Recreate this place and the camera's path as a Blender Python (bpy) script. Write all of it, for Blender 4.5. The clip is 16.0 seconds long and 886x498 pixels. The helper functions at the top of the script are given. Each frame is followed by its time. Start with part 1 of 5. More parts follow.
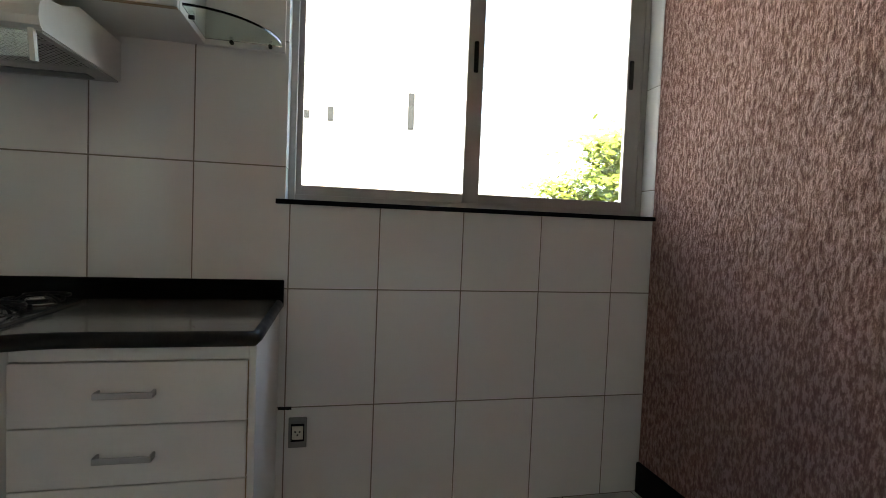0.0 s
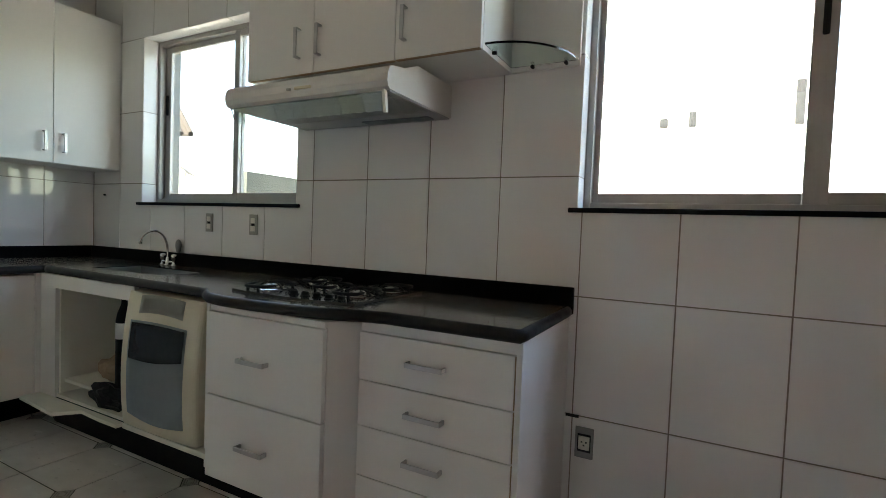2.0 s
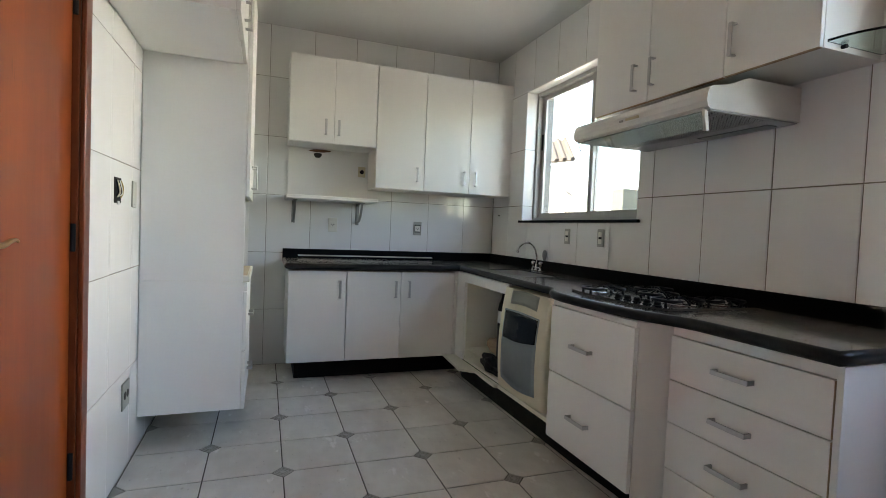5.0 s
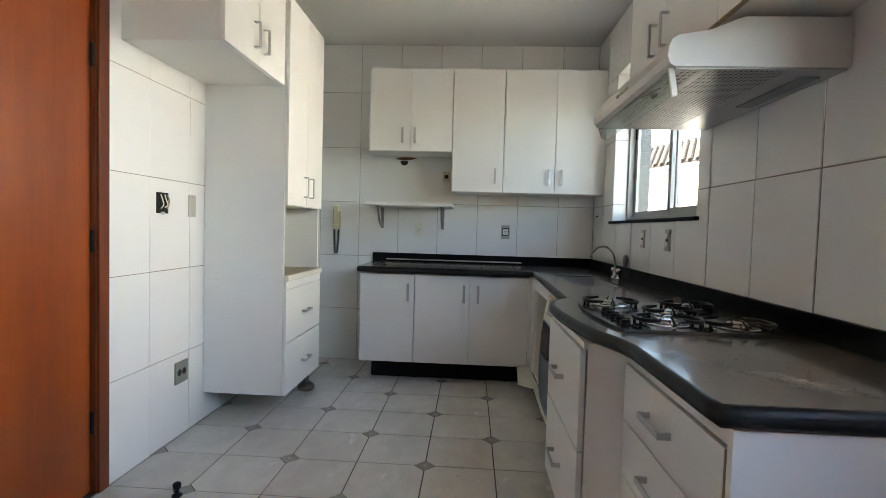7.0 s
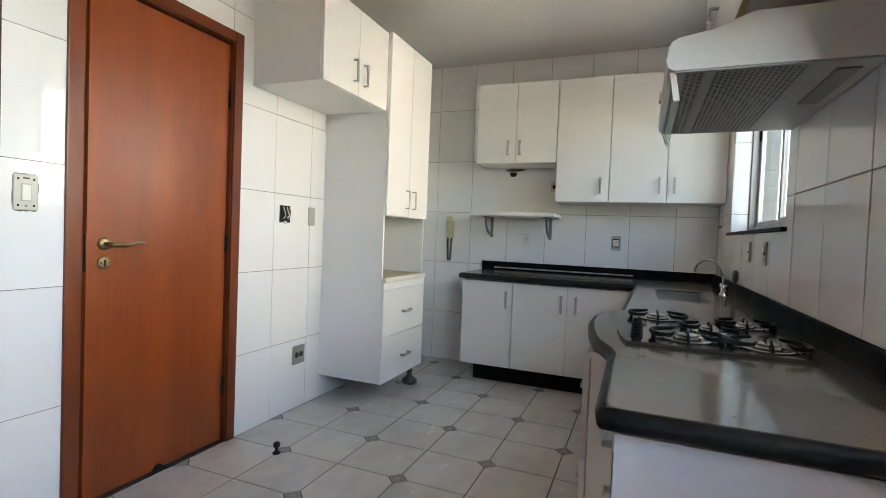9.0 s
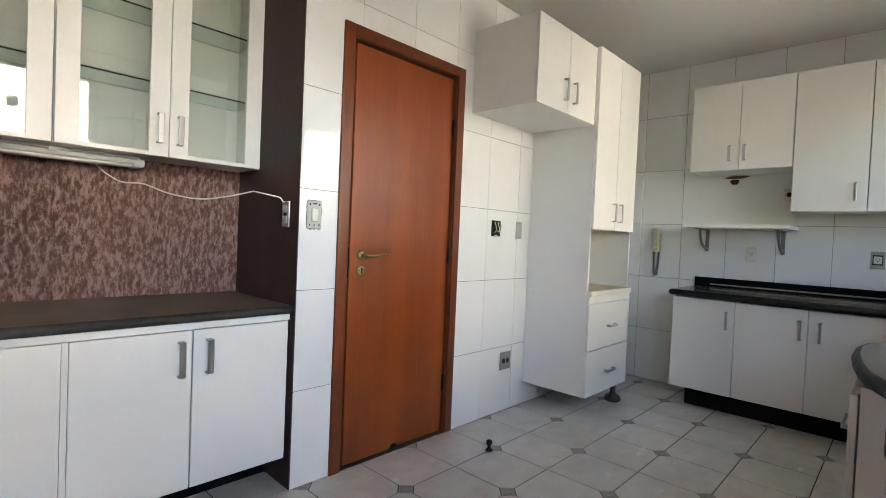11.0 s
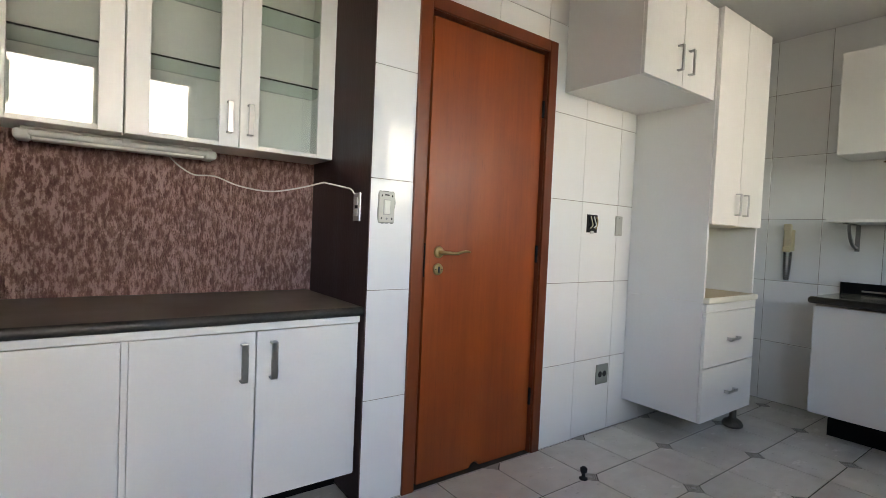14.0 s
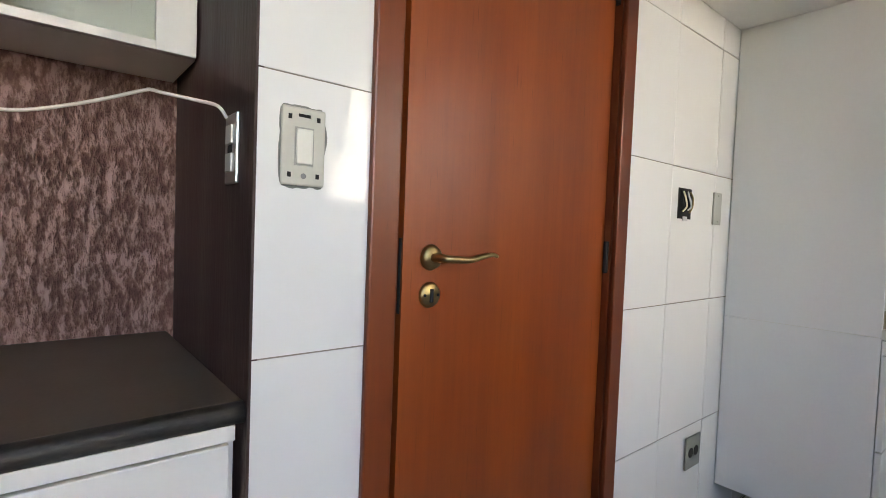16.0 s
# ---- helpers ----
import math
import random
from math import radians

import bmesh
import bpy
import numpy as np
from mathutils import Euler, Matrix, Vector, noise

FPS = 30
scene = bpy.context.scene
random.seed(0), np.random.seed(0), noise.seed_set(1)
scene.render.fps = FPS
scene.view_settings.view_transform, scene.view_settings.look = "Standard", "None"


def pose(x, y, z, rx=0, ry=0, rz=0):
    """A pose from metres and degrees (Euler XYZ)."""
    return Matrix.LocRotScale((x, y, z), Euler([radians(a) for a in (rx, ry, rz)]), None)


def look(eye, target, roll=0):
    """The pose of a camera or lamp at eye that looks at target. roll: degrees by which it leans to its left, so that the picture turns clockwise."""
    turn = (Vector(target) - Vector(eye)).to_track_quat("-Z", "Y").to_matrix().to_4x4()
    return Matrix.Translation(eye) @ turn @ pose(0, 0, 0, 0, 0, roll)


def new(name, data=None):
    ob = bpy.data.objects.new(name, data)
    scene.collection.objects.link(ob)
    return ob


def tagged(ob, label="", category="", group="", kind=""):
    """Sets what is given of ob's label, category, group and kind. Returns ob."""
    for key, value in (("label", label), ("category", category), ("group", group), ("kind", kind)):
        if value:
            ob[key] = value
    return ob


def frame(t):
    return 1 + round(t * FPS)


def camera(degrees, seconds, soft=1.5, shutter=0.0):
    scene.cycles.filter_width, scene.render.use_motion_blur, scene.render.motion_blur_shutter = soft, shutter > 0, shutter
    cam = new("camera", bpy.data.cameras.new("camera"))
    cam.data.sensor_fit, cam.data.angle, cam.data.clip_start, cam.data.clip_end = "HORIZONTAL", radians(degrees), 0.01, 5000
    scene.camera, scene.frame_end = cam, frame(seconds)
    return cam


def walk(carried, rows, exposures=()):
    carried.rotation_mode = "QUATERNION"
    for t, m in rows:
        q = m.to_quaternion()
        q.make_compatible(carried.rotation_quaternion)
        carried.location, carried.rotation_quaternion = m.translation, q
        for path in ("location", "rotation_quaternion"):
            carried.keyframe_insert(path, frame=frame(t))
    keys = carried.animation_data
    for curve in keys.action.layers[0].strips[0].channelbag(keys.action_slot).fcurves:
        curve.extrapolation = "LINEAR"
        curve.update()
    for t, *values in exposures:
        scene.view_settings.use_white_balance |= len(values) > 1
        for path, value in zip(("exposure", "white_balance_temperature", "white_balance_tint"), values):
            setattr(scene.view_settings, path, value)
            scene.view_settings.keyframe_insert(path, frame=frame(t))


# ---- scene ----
cam = camera(84.0, 16.0, soft=0.8)
PATH = [
    (0, (0.095, 0.122, 1.144), (0.527, 2.073, 1.06), 2.3),
    (0.5, (0.075, 0.142, 1.11), (0.226, 2.135, 1.033), 2.1),
    (1, (0.106, 0.173, 1.105), (-0.1, 2.161, 1.03), 2.3),
    (1.5, (0.222, 0.199, 1.122), (-0.369, 2.107, 1.044), 2.1),
    (2, (0.335, 0.158, 1.127), (-0.595, 1.927, 1.049), 2.2),
    (2.5, (0.475, 0.069, 1.138), (-0.753, 1.645, 1.058), 2.3),
    (3, (0.609, 0.004, 1.151), (-0.829, 1.392, 1.075), 2.3),
    (3.5, (0.688, -0.04, 1.162), (-0.903, 1.169, 1.087), 2.4),
    (4, (0.724, -0.065, 1.16), (-0.994, 0.957, 1.085), 2.5),
    (4.5, (0.738, -0.041, 1.154), (-1.065, 0.819, 1.076), 2.4),
    (5, (0.725, 0.081, 1.123), (-1.154, 0.761, 1.047), 2.4),
    (5.2, (0.726, 0.154, 1.125), (-1.179, 0.759, 1.044), 2.3),
    (7.3, (0.766, 1.147, 1.142), (-1.222, 0.944, 1.069), 1.8),
    (7.5, (0.781, 1.206, 1.139), (-1.202, 0.948, 1.072), 1.95),
    (8, (0.757, 1.356, 1.136), (-1.194, 0.920, 1.067), 2.05),
    (8.5, (0.746, 1.473, 1.138), (-1.162, 0.873, 1.073), 2.15),
    (9, (0.799, 1.522, 1.147), (-1.054, 0.771, 1.086), 2.29),
    (9.5, (0.871, 1.515, 1.158), (-0.903, 0.594, 1.096), 2.3),
    (10, (0.911, 1.489, 1.159), (-0.76, 0.393, 1.095), 2.4),
    (10.2, (0.92, 1.48, 1.158), (-0.709, 0.322, 1.096), 2.43),
    (12.3, (1.009, 1.463, 1.16), (-0.219, -0.115, 1.1), 2.5),
    (12.5, (1.005, 1.46, 1.168), (-0.208, -0.128, 1.101), 2.5),
    (13, (0.978, 1.463, 1.155), (-0.217, -0.139, 1.098), 2.5),
    (13.5, (0.884, 1.419, 1.15), (-0.299, -0.193, 1.09), 2.5),
    (14, (0.759, 1.278, 1.139), (-0.429, -0.329, 1.074), 2.5),
    (14.5, (0.597, 1.067, 1.124), (-0.621, -0.518, 1.047), 2.5),
    (15, (0.416, 0.797, 1.131), (-0.822, -0.772, 1.052), 2.3),
    (15.5, (0.244, 0.528, 1.12), (-1.001, -1.035, 1.037), 2.4),
    (16, (0.084, 0.286, 1.108), (-1.186, -1.257, 1.033), 2.2),
]
EXPOSURES = [(0, 3.76, 7900, 7), (1.5, 3.96, 7850, 7), (3.5, 4.42, 7700, 12), (5, 4.40, 7750, 12), (8.5, 4.52, 7800, 12), (10, 4.42, 8000, 14), (12.5, 4.23, 7850, 14), (15, 4.08, 8000, 16), (16, 4.16, 8150, 17)]
walk(cam, [(t, look(eye, target, roll)) for t, eye, target, roll in PATH], EXPOSURES)

# world and sun
W = bpy.data.worlds.new("sky")
scene.world = W
W.use_nodes = True
wt = W.node_tree
sky = wt.nodes.new("ShaderNodeTexSky")
sky.sky_type, sky.sun_disc = "NISHITA", False
sky.sun_elevation, sky.sun_rotation = radians(52), radians(200)
wt.nodes["Background"].inputs["Strength"].default_value = 0.15
wt.links.new(sky.outputs[0], wt.nodes["Background"].inputs["Color"])
sun = new("sun", bpy.data.lights.new("sun", "SUN"))
sun.data.energy, sun.data.angle, sun.data.color = 5.0, radians(0.5), (1.0, 0.95, 0.87)
sun.matrix_world = look((-6, -14, 21), (0, 4, 0))

# the window openings, through which the sky's light is sampled
for x0, x1, z0, z1 in ((-2.80, -1.55, 1.26, 2.23), (-0.06, 1.42, 1.26, 2.44)):
    lamp_ = new("window_daylight", bpy.data.lights.new("window_daylight", "AREA"))
    lamp_.data.shape, lamp_.data.size, lamp_.data.size_y = "RECTANGLE", x1 - x0, z1 - z0
    lamp_.data.cycles.is_portal = True
    lamp_.matrix_world = pose((x0 + x1) / 2, 2.235, (z0 + z1) / 2, -90, 0, 0)

# ---- materials ----
def nodes_of(name):
    m = bpy.data.materials.new(name)
    m.use_nodes = True
    t = m.node_tree
    return m, t, t.nodes["Principled BSDF"]


def node(t, kind, **values):
    n = t.nodes.new(kind)
    for key, value in values.items():
        n.inputs[key].default_value = value
    return n


def noise_at(t, scale, stretch=(1, 1, 1), detail=4.0, rough=0.55):
    """Noise at world positions, in features per metre."""
    g = t.nodes.new("ShaderNodeNewGeometry")
    m = t.nodes.new("ShaderNodeMapping")
    m.inputs["Scale"].default_value = stretch
    n = node(t, "ShaderNodeTexNoise", Scale=scale, Detail=detail, Roughness=rough)
    t.links.new(g.outputs["Position"], m.inputs["Vector"])
    t.links.new(m.outputs["Vector"], n.inputs["Vector"])
    return n.outputs["Fac"]


def ramp(t, fac, *stops):
    r = t.nodes.new("ShaderNodeValToRGB")
    while len(r.color_ramp.elements) < len(stops):
        r.color_ramp.elements.new(0.5)
    for e, (p, c) in zip(r.color_ramp.elements, stops):
        e.position, e.color = p, (*c, 1) if len(c) == 3 else c
    t.links.new(fac, r.inputs["Fac"])
    return r.outputs["Color"]


def mix(t, fac, a, b, blend="MIX"):
    m = t.nodes.new("ShaderNodeMix")
    m.data_type, m.blend_type = "RGBA", blend
    for socket, v in ((m.inputs[0], fac), (m.inputs[6], a), (m.inputs[7], b)):
        if isinstance(v, bpy.types.NodeSocket):
            t.links.new(v, socket)
        else:
            socket.default_value = v if isinstance(v, (int, float)) else (*v, 1)
    return m.outputs[2]


def grey(v):
    return (v, v, v)


def bump(t, bsdf, height, strength, distance=0.002):
    b = node(t, "ShaderNodeBump", Strength=strength, Distance=distance)
    t.links.new(height, b.inputs["Height"])
    t.links.new(b.outputs["Normal"], bsdf.inputs["Normal"])


def surface(name, a, b, rough=(0.4, 0.5), scale=3.0, fine=60.0, metal=0.0, relief=0.05, stretch=(1, 1, 1), vary=0.0, spec=0.5, coat=0.0):
    """A surface between two colours, with broad patches, fine grain and a matching change of gloss."""
    m, t, p = nodes_of(name)
    big = noise_at(t, scale, stretch)
    small = noise_at(t, fine, stretch, 3.0, 0.6)
    col = mix(t, big, a, b)
    col = mix(t, 0.25, col, ramp(t, small, (0.3, a), (0.7, b)))
    if vary:
        info = t.nodes.new("ShaderNodeObjectInfo")
        col = mix(t, vary, col, ramp(t, info.outputs["Random"], (0.0, a), (1.0, b)))
    t.links.new(col, p.inputs["Base Color"])
    t.links.new(ramp(t, big, (0.3, grey(rough[0])), (0.7, grey(rough[1]))), p.inputs["Roughness"])
    p.inputs["Metallic"].default_value = metal
    p.inputs["Specular IOR Level"].default_value = spec
    p.inputs["Coat Weight"].default_value = coat
    if relief:
        bump(t, p, small, relief)
    return m


M_tile = surface("white_glazed_tile", (0.80, 0.795, 0.775), (0.86, 0.855, 0.835), (0.025, 0.06), 1.6, 7, relief=0.02, vary=0.5)
M_grout = surface("grey_grout", (0.19, 0.165, 0.135), (0.36, 0.32, 0.27), (0.8, 0.9), 4, 150, relief=0.3)
M_joint = surface("dark_floor_grout", (0.045, 0.038, 0.03), (0.10, 0.085, 0.07), (0.8, 0.9), 4, 150, relief=0.3)
M_white = surface("white_melamine", (0.79, 0.78, 0.745), (0.85, 0.84, 0.805), (0.30, 0.42), 2.2, 90, relief=0.04)
M_inner = surface("cream_cabinet_lining", (0.72, 0.70, 0.60), (0.80, 0.78, 0.68), (0.45, 0.55), 3, 60)
M_ceiling = surface("ceiling_paint", (0.62, 0.61, 0.59), (0.68, 0.67, 0.65), (0.8, 0.9), 1.2, 80, relief=0.1)
M_plaster = surface("outer_plaster", (0.72, 0.71, 0.68), (0.80, 0.79, 0.77), (0.8, 0.9), 0.8, 20, relief=0.2)
M_alu = surface("satin_aluminium", (0.52, 0.52, 0.52), (0.62, 0.62, 0.61), (0.3, 0.42), 8, 120, metal=1.0, relief=0.05)
M_handle = surface("brushed_handle_metal", (0.50, 0.50, 0.495), (0.60, 0.60, 0.59), (0.30, 0.36), 12, 200, metal=1.0, relief=0.0)
M_frame = surface("window_aluminium", (0.36, 0.345, 0.33), (0.44, 0.425, 0.405), (0.35, 0.5), 6, 80, metal=0.35, relief=0.05)
M_chrome = surface("chrome", (0.62, 0.62, 0.62), (0.72, 0.72, 0.72), (0.08, 0.16), 9, 60, metal=1.0, relief=0.0)
M_steel = surface("stainless_steel", (0.4, 0.4, 0.4), (0.52, 0.52, 0.51), (0.30, 0.38), 9, 120, metal=1.0, relief=0.05)
M_iron = surface("black_enamelled_iron", (0.010, 0.010, 0.010), (0.022, 0.022, 0.022), (0.5, 0.65), 20, 200, relief=0.2, spec=0.18)
M_hobglass = surface("dusty_black_hob_glass", (0.050, 0.044, 0.038), (0.085, 0.076, 0.066), (0.09, 0.2), 6, 80, relief=0.0)
M_black = surface("black_plastic", (0.005, 0.005, 0.005), (0.010, 0.010, 0.010), (0.45, 0.6), 10, 90, spec=0.15)
M_dark = surface("dark_void", (0.012, 0.011, 0.010), (0.03, 0.027, 0.024), (0.8, 0.9), 10, 90)
M_bronze = surface("antique_brass", (0.35, 0.25, 0.11), (0.45, 0.34, 0.17), (0.29, 0.36), 14, 150, metal=1.0)
M_cream = surface("cream_oven_enamel", (0.66, 0.60, 0.45), (0.74, 0.68, 0.53), (0.3, 0.45), 6, 60)
M_plate = surface("grey_socket_plate", (0.34, 0.34, 0.30), (0.44, 0.44, 0.40), (0.45, 0.6), 20, 150)
M_pale = surface("aged_ivory_plate", (0.52, 0.50, 0.43), (0.60, 0.58, 0.51), (0.4, 0.5), 20, 150)
M_dull = surface("dull_grey_plate", (0.19, 0.20, 0.175), (0.25, 0.26, 0.23), (0.45, 0.6), 20, 150)
M_rocker = surface("ivory_plastic", (0.72, 0.70, 0.62), (0.78, 0.76, 0.69), (0.35, 0.45), 20, 150)
M_phone = surface("yellowed_plastic", (0.62, 0.55, 0.36), (0.70, 0.63, 0.44), (0.4, 0.5), 15, 90)
M_cable = surface("white_cable", (0.70, 0.66, 0.60), (0.78, 0.75, 0.69), (0.45, 0.55), 30, 90)
M_bracket = surface("painted_bracket_grey", (0.20, 0.20, 0.20), (0.32, 0.32, 0.31), (0.4, 0.55), 15, 90, metal=0.5)
M_paper = surface("crumpled_brown_paper", (0.24, 0.16, 0.10), (0.46, 0.35, 0.25), (0.8, 0.9), 9, 60, relief=0.5)
M_foot = surface("dark_mottled_metal", (0.025, 0.020, 0.016), (0.16, 0.13, 0.10), (0.35, 0.5), 45, 160, metal=0.4)
M_hood = surface("hood_enamel", (0.68, 0.66, 0.62), (0.76, 0.745, 0.71), (0.30, 0.38), 4, 60)
M_mesh = surface("grey_filter_metal", (0.36, 0.36, 0.355), (0.48, 0.48, 0.47), (0.35, 0.5), 9, 120, metal=0.3)
M_baseboard = surface("black_granite_polished", (0.006, 0.006, 0.0065), (0.010, 0.010, 0.0105), (0.34, 0.46), 14, 240, relief=0.0, spec=0.04)
M_groove = surface("taupe_inset_groove", (0.18, 0.165, 0.145), (0.25, 0.23, 0.205), (0.6, 0.7), 30, 220)
M_insert = surface("taupe_inset_tile", (0.30, 0.28, 0.25), (0.42, 0.395, 0.36), (0.35, 0.55), 30, 220, relief=0.3)


def counter_granite():
    m, t, p = nodes_of("dusty_black_granite")
    speck = noise_at(t, 260, detail=1.0)
    dust = noise_at(t, 2.3, detail=6.0, rough=0.6)
    col = ramp(t, speck, (0.35, (0.012, 0.012, 0.012)), (0.75, (0.05, 0.048, 0.045)))
    film = ramp(t, dust, (0.25, grey(0.62)), (0.8, grey(0.82)))
    way = t.nodes.new("ShaderNodeSeparateXYZ")
    t.links.new(t.nodes.new("ShaderNodeNewGeometry").outputs["Normal"], way.inputs[0])
    settled = ramp(t, way.outputs["Z"], (0.94, grey(0.0)), (0.998, grey(1.0)))
    dusty = mix(t, film, col, (0.225, 0.190, 0.152))
    t.links.new(mix(t, settled, mix(t, 0.06, col, (0.1, 0.09, 0.08)), dusty), p.inputs["Base Color"])
    t.links.new(ramp(t, dust, (0.3, grey(0.10)), (0.7, grey(0.17))), p.inputs["Roughness"])
    return m


def floor_tile():
    m, t, p = nodes_of("marbled_floor_tile")
    veins = noise_at(t, 3.4, (1.0, 2.3, 1.0), 4.0, 0.5)
    blotch = noise_at(t, 11.0, detail=3.0, rough=0.45)
    dirt = noise_at(t, 1.4, detail=3.0, rough=0.5)
    scuff = noise_at(t, 26.0, (1.0, 1.7, 1.0), 2.0, 0.5)
    info = t.nodes.new("ShaderNodeObjectInfo")
    col = ramp(t, veins, (0.30, (0.55, 0.515, 0.465)), (0.48, (0.64, 0.61, 0.565)), (0.56, (0.72, 0.695, 0.65)), (0.75, (0.62, 0.59, 0.54)))
    col = mix(t, 0.35, col, ramp(t, blotch, (0.35, (0.56, 0.53, 0.485)), (0.65, (0.74, 0.715, 0.67))))
    col = mix(t, 0.22, col, ramp(t, info.outputs["Random"], (0.0, (0.55, 0.52, 0.48)), (1.0, (0.74, 0.72, 0.68))))
    col = mix(t, ramp(t, dirt, (0.48, grey(0.0)), (0.75, grey(0.4))), col, (0.42, 0.38, 0.33))
    col = mix(t, ramp(t, scuff, (0.66, grey(0.0)), (0.80, grey(0.55))), col, (0.30, 0.26, 0.22))
    smear = noise_at(t, 4.6, (1.0, 2.2, 1.0), 7.0, 0.66)
    col = mix(t, ramp(t, smear, (0.615, grey(0.0)), (0.67, grey(0.75))), col, (0.84, 0.82, 0.79))
    fleck = noise_at(t, 60.0, (1.0, 1.4, 1.0), 2.0, 0.5)
    col = mix(t, ramp(t, fleck, (0.72, grey(0.0)), (0.77, grey(0.7))), col, (0.20, 0.165, 0.13))
    t.links.new(col, p.inputs["Base Color"])
    t.links.new(ramp(t, dirt, (0.3, grey(0.30)), (0.7, grey(0.44))), p.inputs["Roughness"])
    bump(t, p, blotch, 0.04)
    return m


def wood(name, dark, light, rough=(0.30, 0.40)):
    """Varnished veneer: broad upright leaves, a wandering figure, fine grain and short dark pores."""
    m, t, p = nodes_of(name)
    mid = tuple((a + b) / 2 for a, b in zip(dark, light))
    leaves = noise_at(t, 6.5, (1.0, 1.0, 0.015), 1.0, 0.4)
    figure = noise_at(t, 3.4, (1.0, 1.0, 0.22), 5.0, 0.55)
    grain = noise_at(t, 55.0, (1.0, 1.0, 0.045), 5.0, 0.62)
    pores = noise_at(t, 210.0, (1.0, 1.0, 0.05), 2.0, 0.5)
    mottle = noise_at(t, 14.0, (1.0, 1.0, 0.55), 3.0, 0.5)
    col = ramp(t, leaves, (0.26, dark), (0.5, mid), (0.74, light))
    col = mix(t, 0.45, col, ramp(t, figure, (0.33, dark), (0.5, mid), (0.66, light)))
    col = mix(t, 0.18, col, ramp(t, grain, (0.35, dark), (0.65, light)))
    col = mix(t, 0.12, col, ramp(t, mottle, (0.35, dark), (0.65, light)))
    col = mix(t, ramp(t, pores, (0.66, grey(0.0)), (0.78, grey(0.45))), col, tuple(0.5 * c for c in dark))
    t.links.new(col, p.inputs["Base Color"])
    t.links.new(ramp(t, figure, (0.3, grey(rough[0])), (0.7, grey(rough[1]))), p.inputs["Roughness"])
    p.inputs["Specular IOR Level"].default_value = 0.5
    bump(t, p, grain, 0.05)
    return m


def bark_plaster():
    """Grooved acrylic plaster: raised upright flakes with a faint sheen over grooves, their light and shade partly in
    the colour.
    """
    m, t, p = nodes_of("grooved_brown_plaster")
    flakes = noise_at(t, 72.0, (1.0, 1.0, 0.40), 5.0, 0.60)
    fine = noise_at(t, 210.0, (1.0, 1.0, 0.55), 3.0, 0.6)
    tint = noise_at(t, 2.2, detail=3.0)
    h = mix(t, 0.22, flakes, fine)
    # Paler flakes and darker grooves put part of the relief's light into colour.
    col = ramp(t, h, (0.38, (0.190, 0.094, 0.080)), (0.47, (0.275, 0.143, 0.122)), (0.51, (0.355, 0.198, 0.171)), (0.57, (0.520, 0.322, 0.284)))
    col = mix(t, 0.15, col, ramp(t, tint, (0.3, (0.17, 0.090, 0.074)), (0.7, (0.36, 0.213, 0.183))))
    t.links.new(col, p.inputs["Base Color"])
    t.links.new(ramp(t, h, (0.40, grey(0.85)), (0.58, grey(0.42))), p.inputs["Roughness"])
    p.inputs["Specular IOR Level"].default_value = 0.28
    bump(t, p, ramp(t, h, (0.36, grey(0.0)), (0.60, grey(1.0))), 1.0, 0.009)
    return m


def clear_glass(name, tint, rough=0.0, ior=1.45):
    m, t, p = nodes_of(name)
    p.inputs["Base Color"].default_value = (*tint, 1)
    p.inputs["Transmission Weight"].default_value = 1.0
    p.inputs["Roughness"].default_value = rough
    p.inputs["IOR"].default_value = ior
    return m


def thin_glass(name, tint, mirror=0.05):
    """A thin pane: it lets tinted light straight through and mirrors a little."""
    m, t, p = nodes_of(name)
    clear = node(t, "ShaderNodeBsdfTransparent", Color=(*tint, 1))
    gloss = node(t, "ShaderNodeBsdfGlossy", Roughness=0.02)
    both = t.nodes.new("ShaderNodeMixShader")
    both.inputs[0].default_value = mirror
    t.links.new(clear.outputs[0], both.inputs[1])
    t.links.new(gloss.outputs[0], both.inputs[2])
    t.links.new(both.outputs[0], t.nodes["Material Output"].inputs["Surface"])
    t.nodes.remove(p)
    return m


def leafy():
    m, t, p = nodes_of("sunlit_leaves")
    n = noise_at(t, 3.0)
    t.links.new(ramp(t, n, (0.3, (0.075, 0.110, 0.008)), (0.7, (0.120, 0.145, 0.010))), p.inputs["Base Color"])
    p.inputs["Roughness"].default_value = 0.6
    return m


M_counter = counter_granite()
M_dusty = surface("granite_under_thick_dust", (0.125, 0.100, 0.082), (0.178, 0.148, 0.124), (0.40, 0.58), 3.0, 120, relief=0.0, spec=0.35)
M_edge = surface("dull_black_granite_edge", (0.010, 0.009, 0.0085), (0.034, 0.031, 0.028), (0.34, 0.48), 30, 260, relief=0.0, spec=0.22)
M_ledge = surface("tan_bare_board", (0.44, 0.36, 0.235), (0.56, 0.47, 0.33), (0.55, 0.7), 6, 90, relief=0.1)
M_rough_edge = surface("speckled_rough_granite", (0.008, 0.007, 0.007), (0.075, 0.066, 0.058), (0.35, 0.55), 38, 150, relief=0.25, stretch=(0.5, 1, 1.6), spec=0.3)
M_floor = floor_tile()
M_door = wood("red_brown_veneer", (0.178, 0.030, 0.0066), (0.370, 0.076, 0.0128))
M_casing = wood("dark_red_hardwood", (0.110, 0.022, 0.007), (0.215, 0.046, 0.013), (0.28, 0.36))
M_bark = bark_plaster()
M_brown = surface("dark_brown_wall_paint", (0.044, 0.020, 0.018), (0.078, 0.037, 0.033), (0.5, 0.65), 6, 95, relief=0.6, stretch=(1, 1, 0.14))
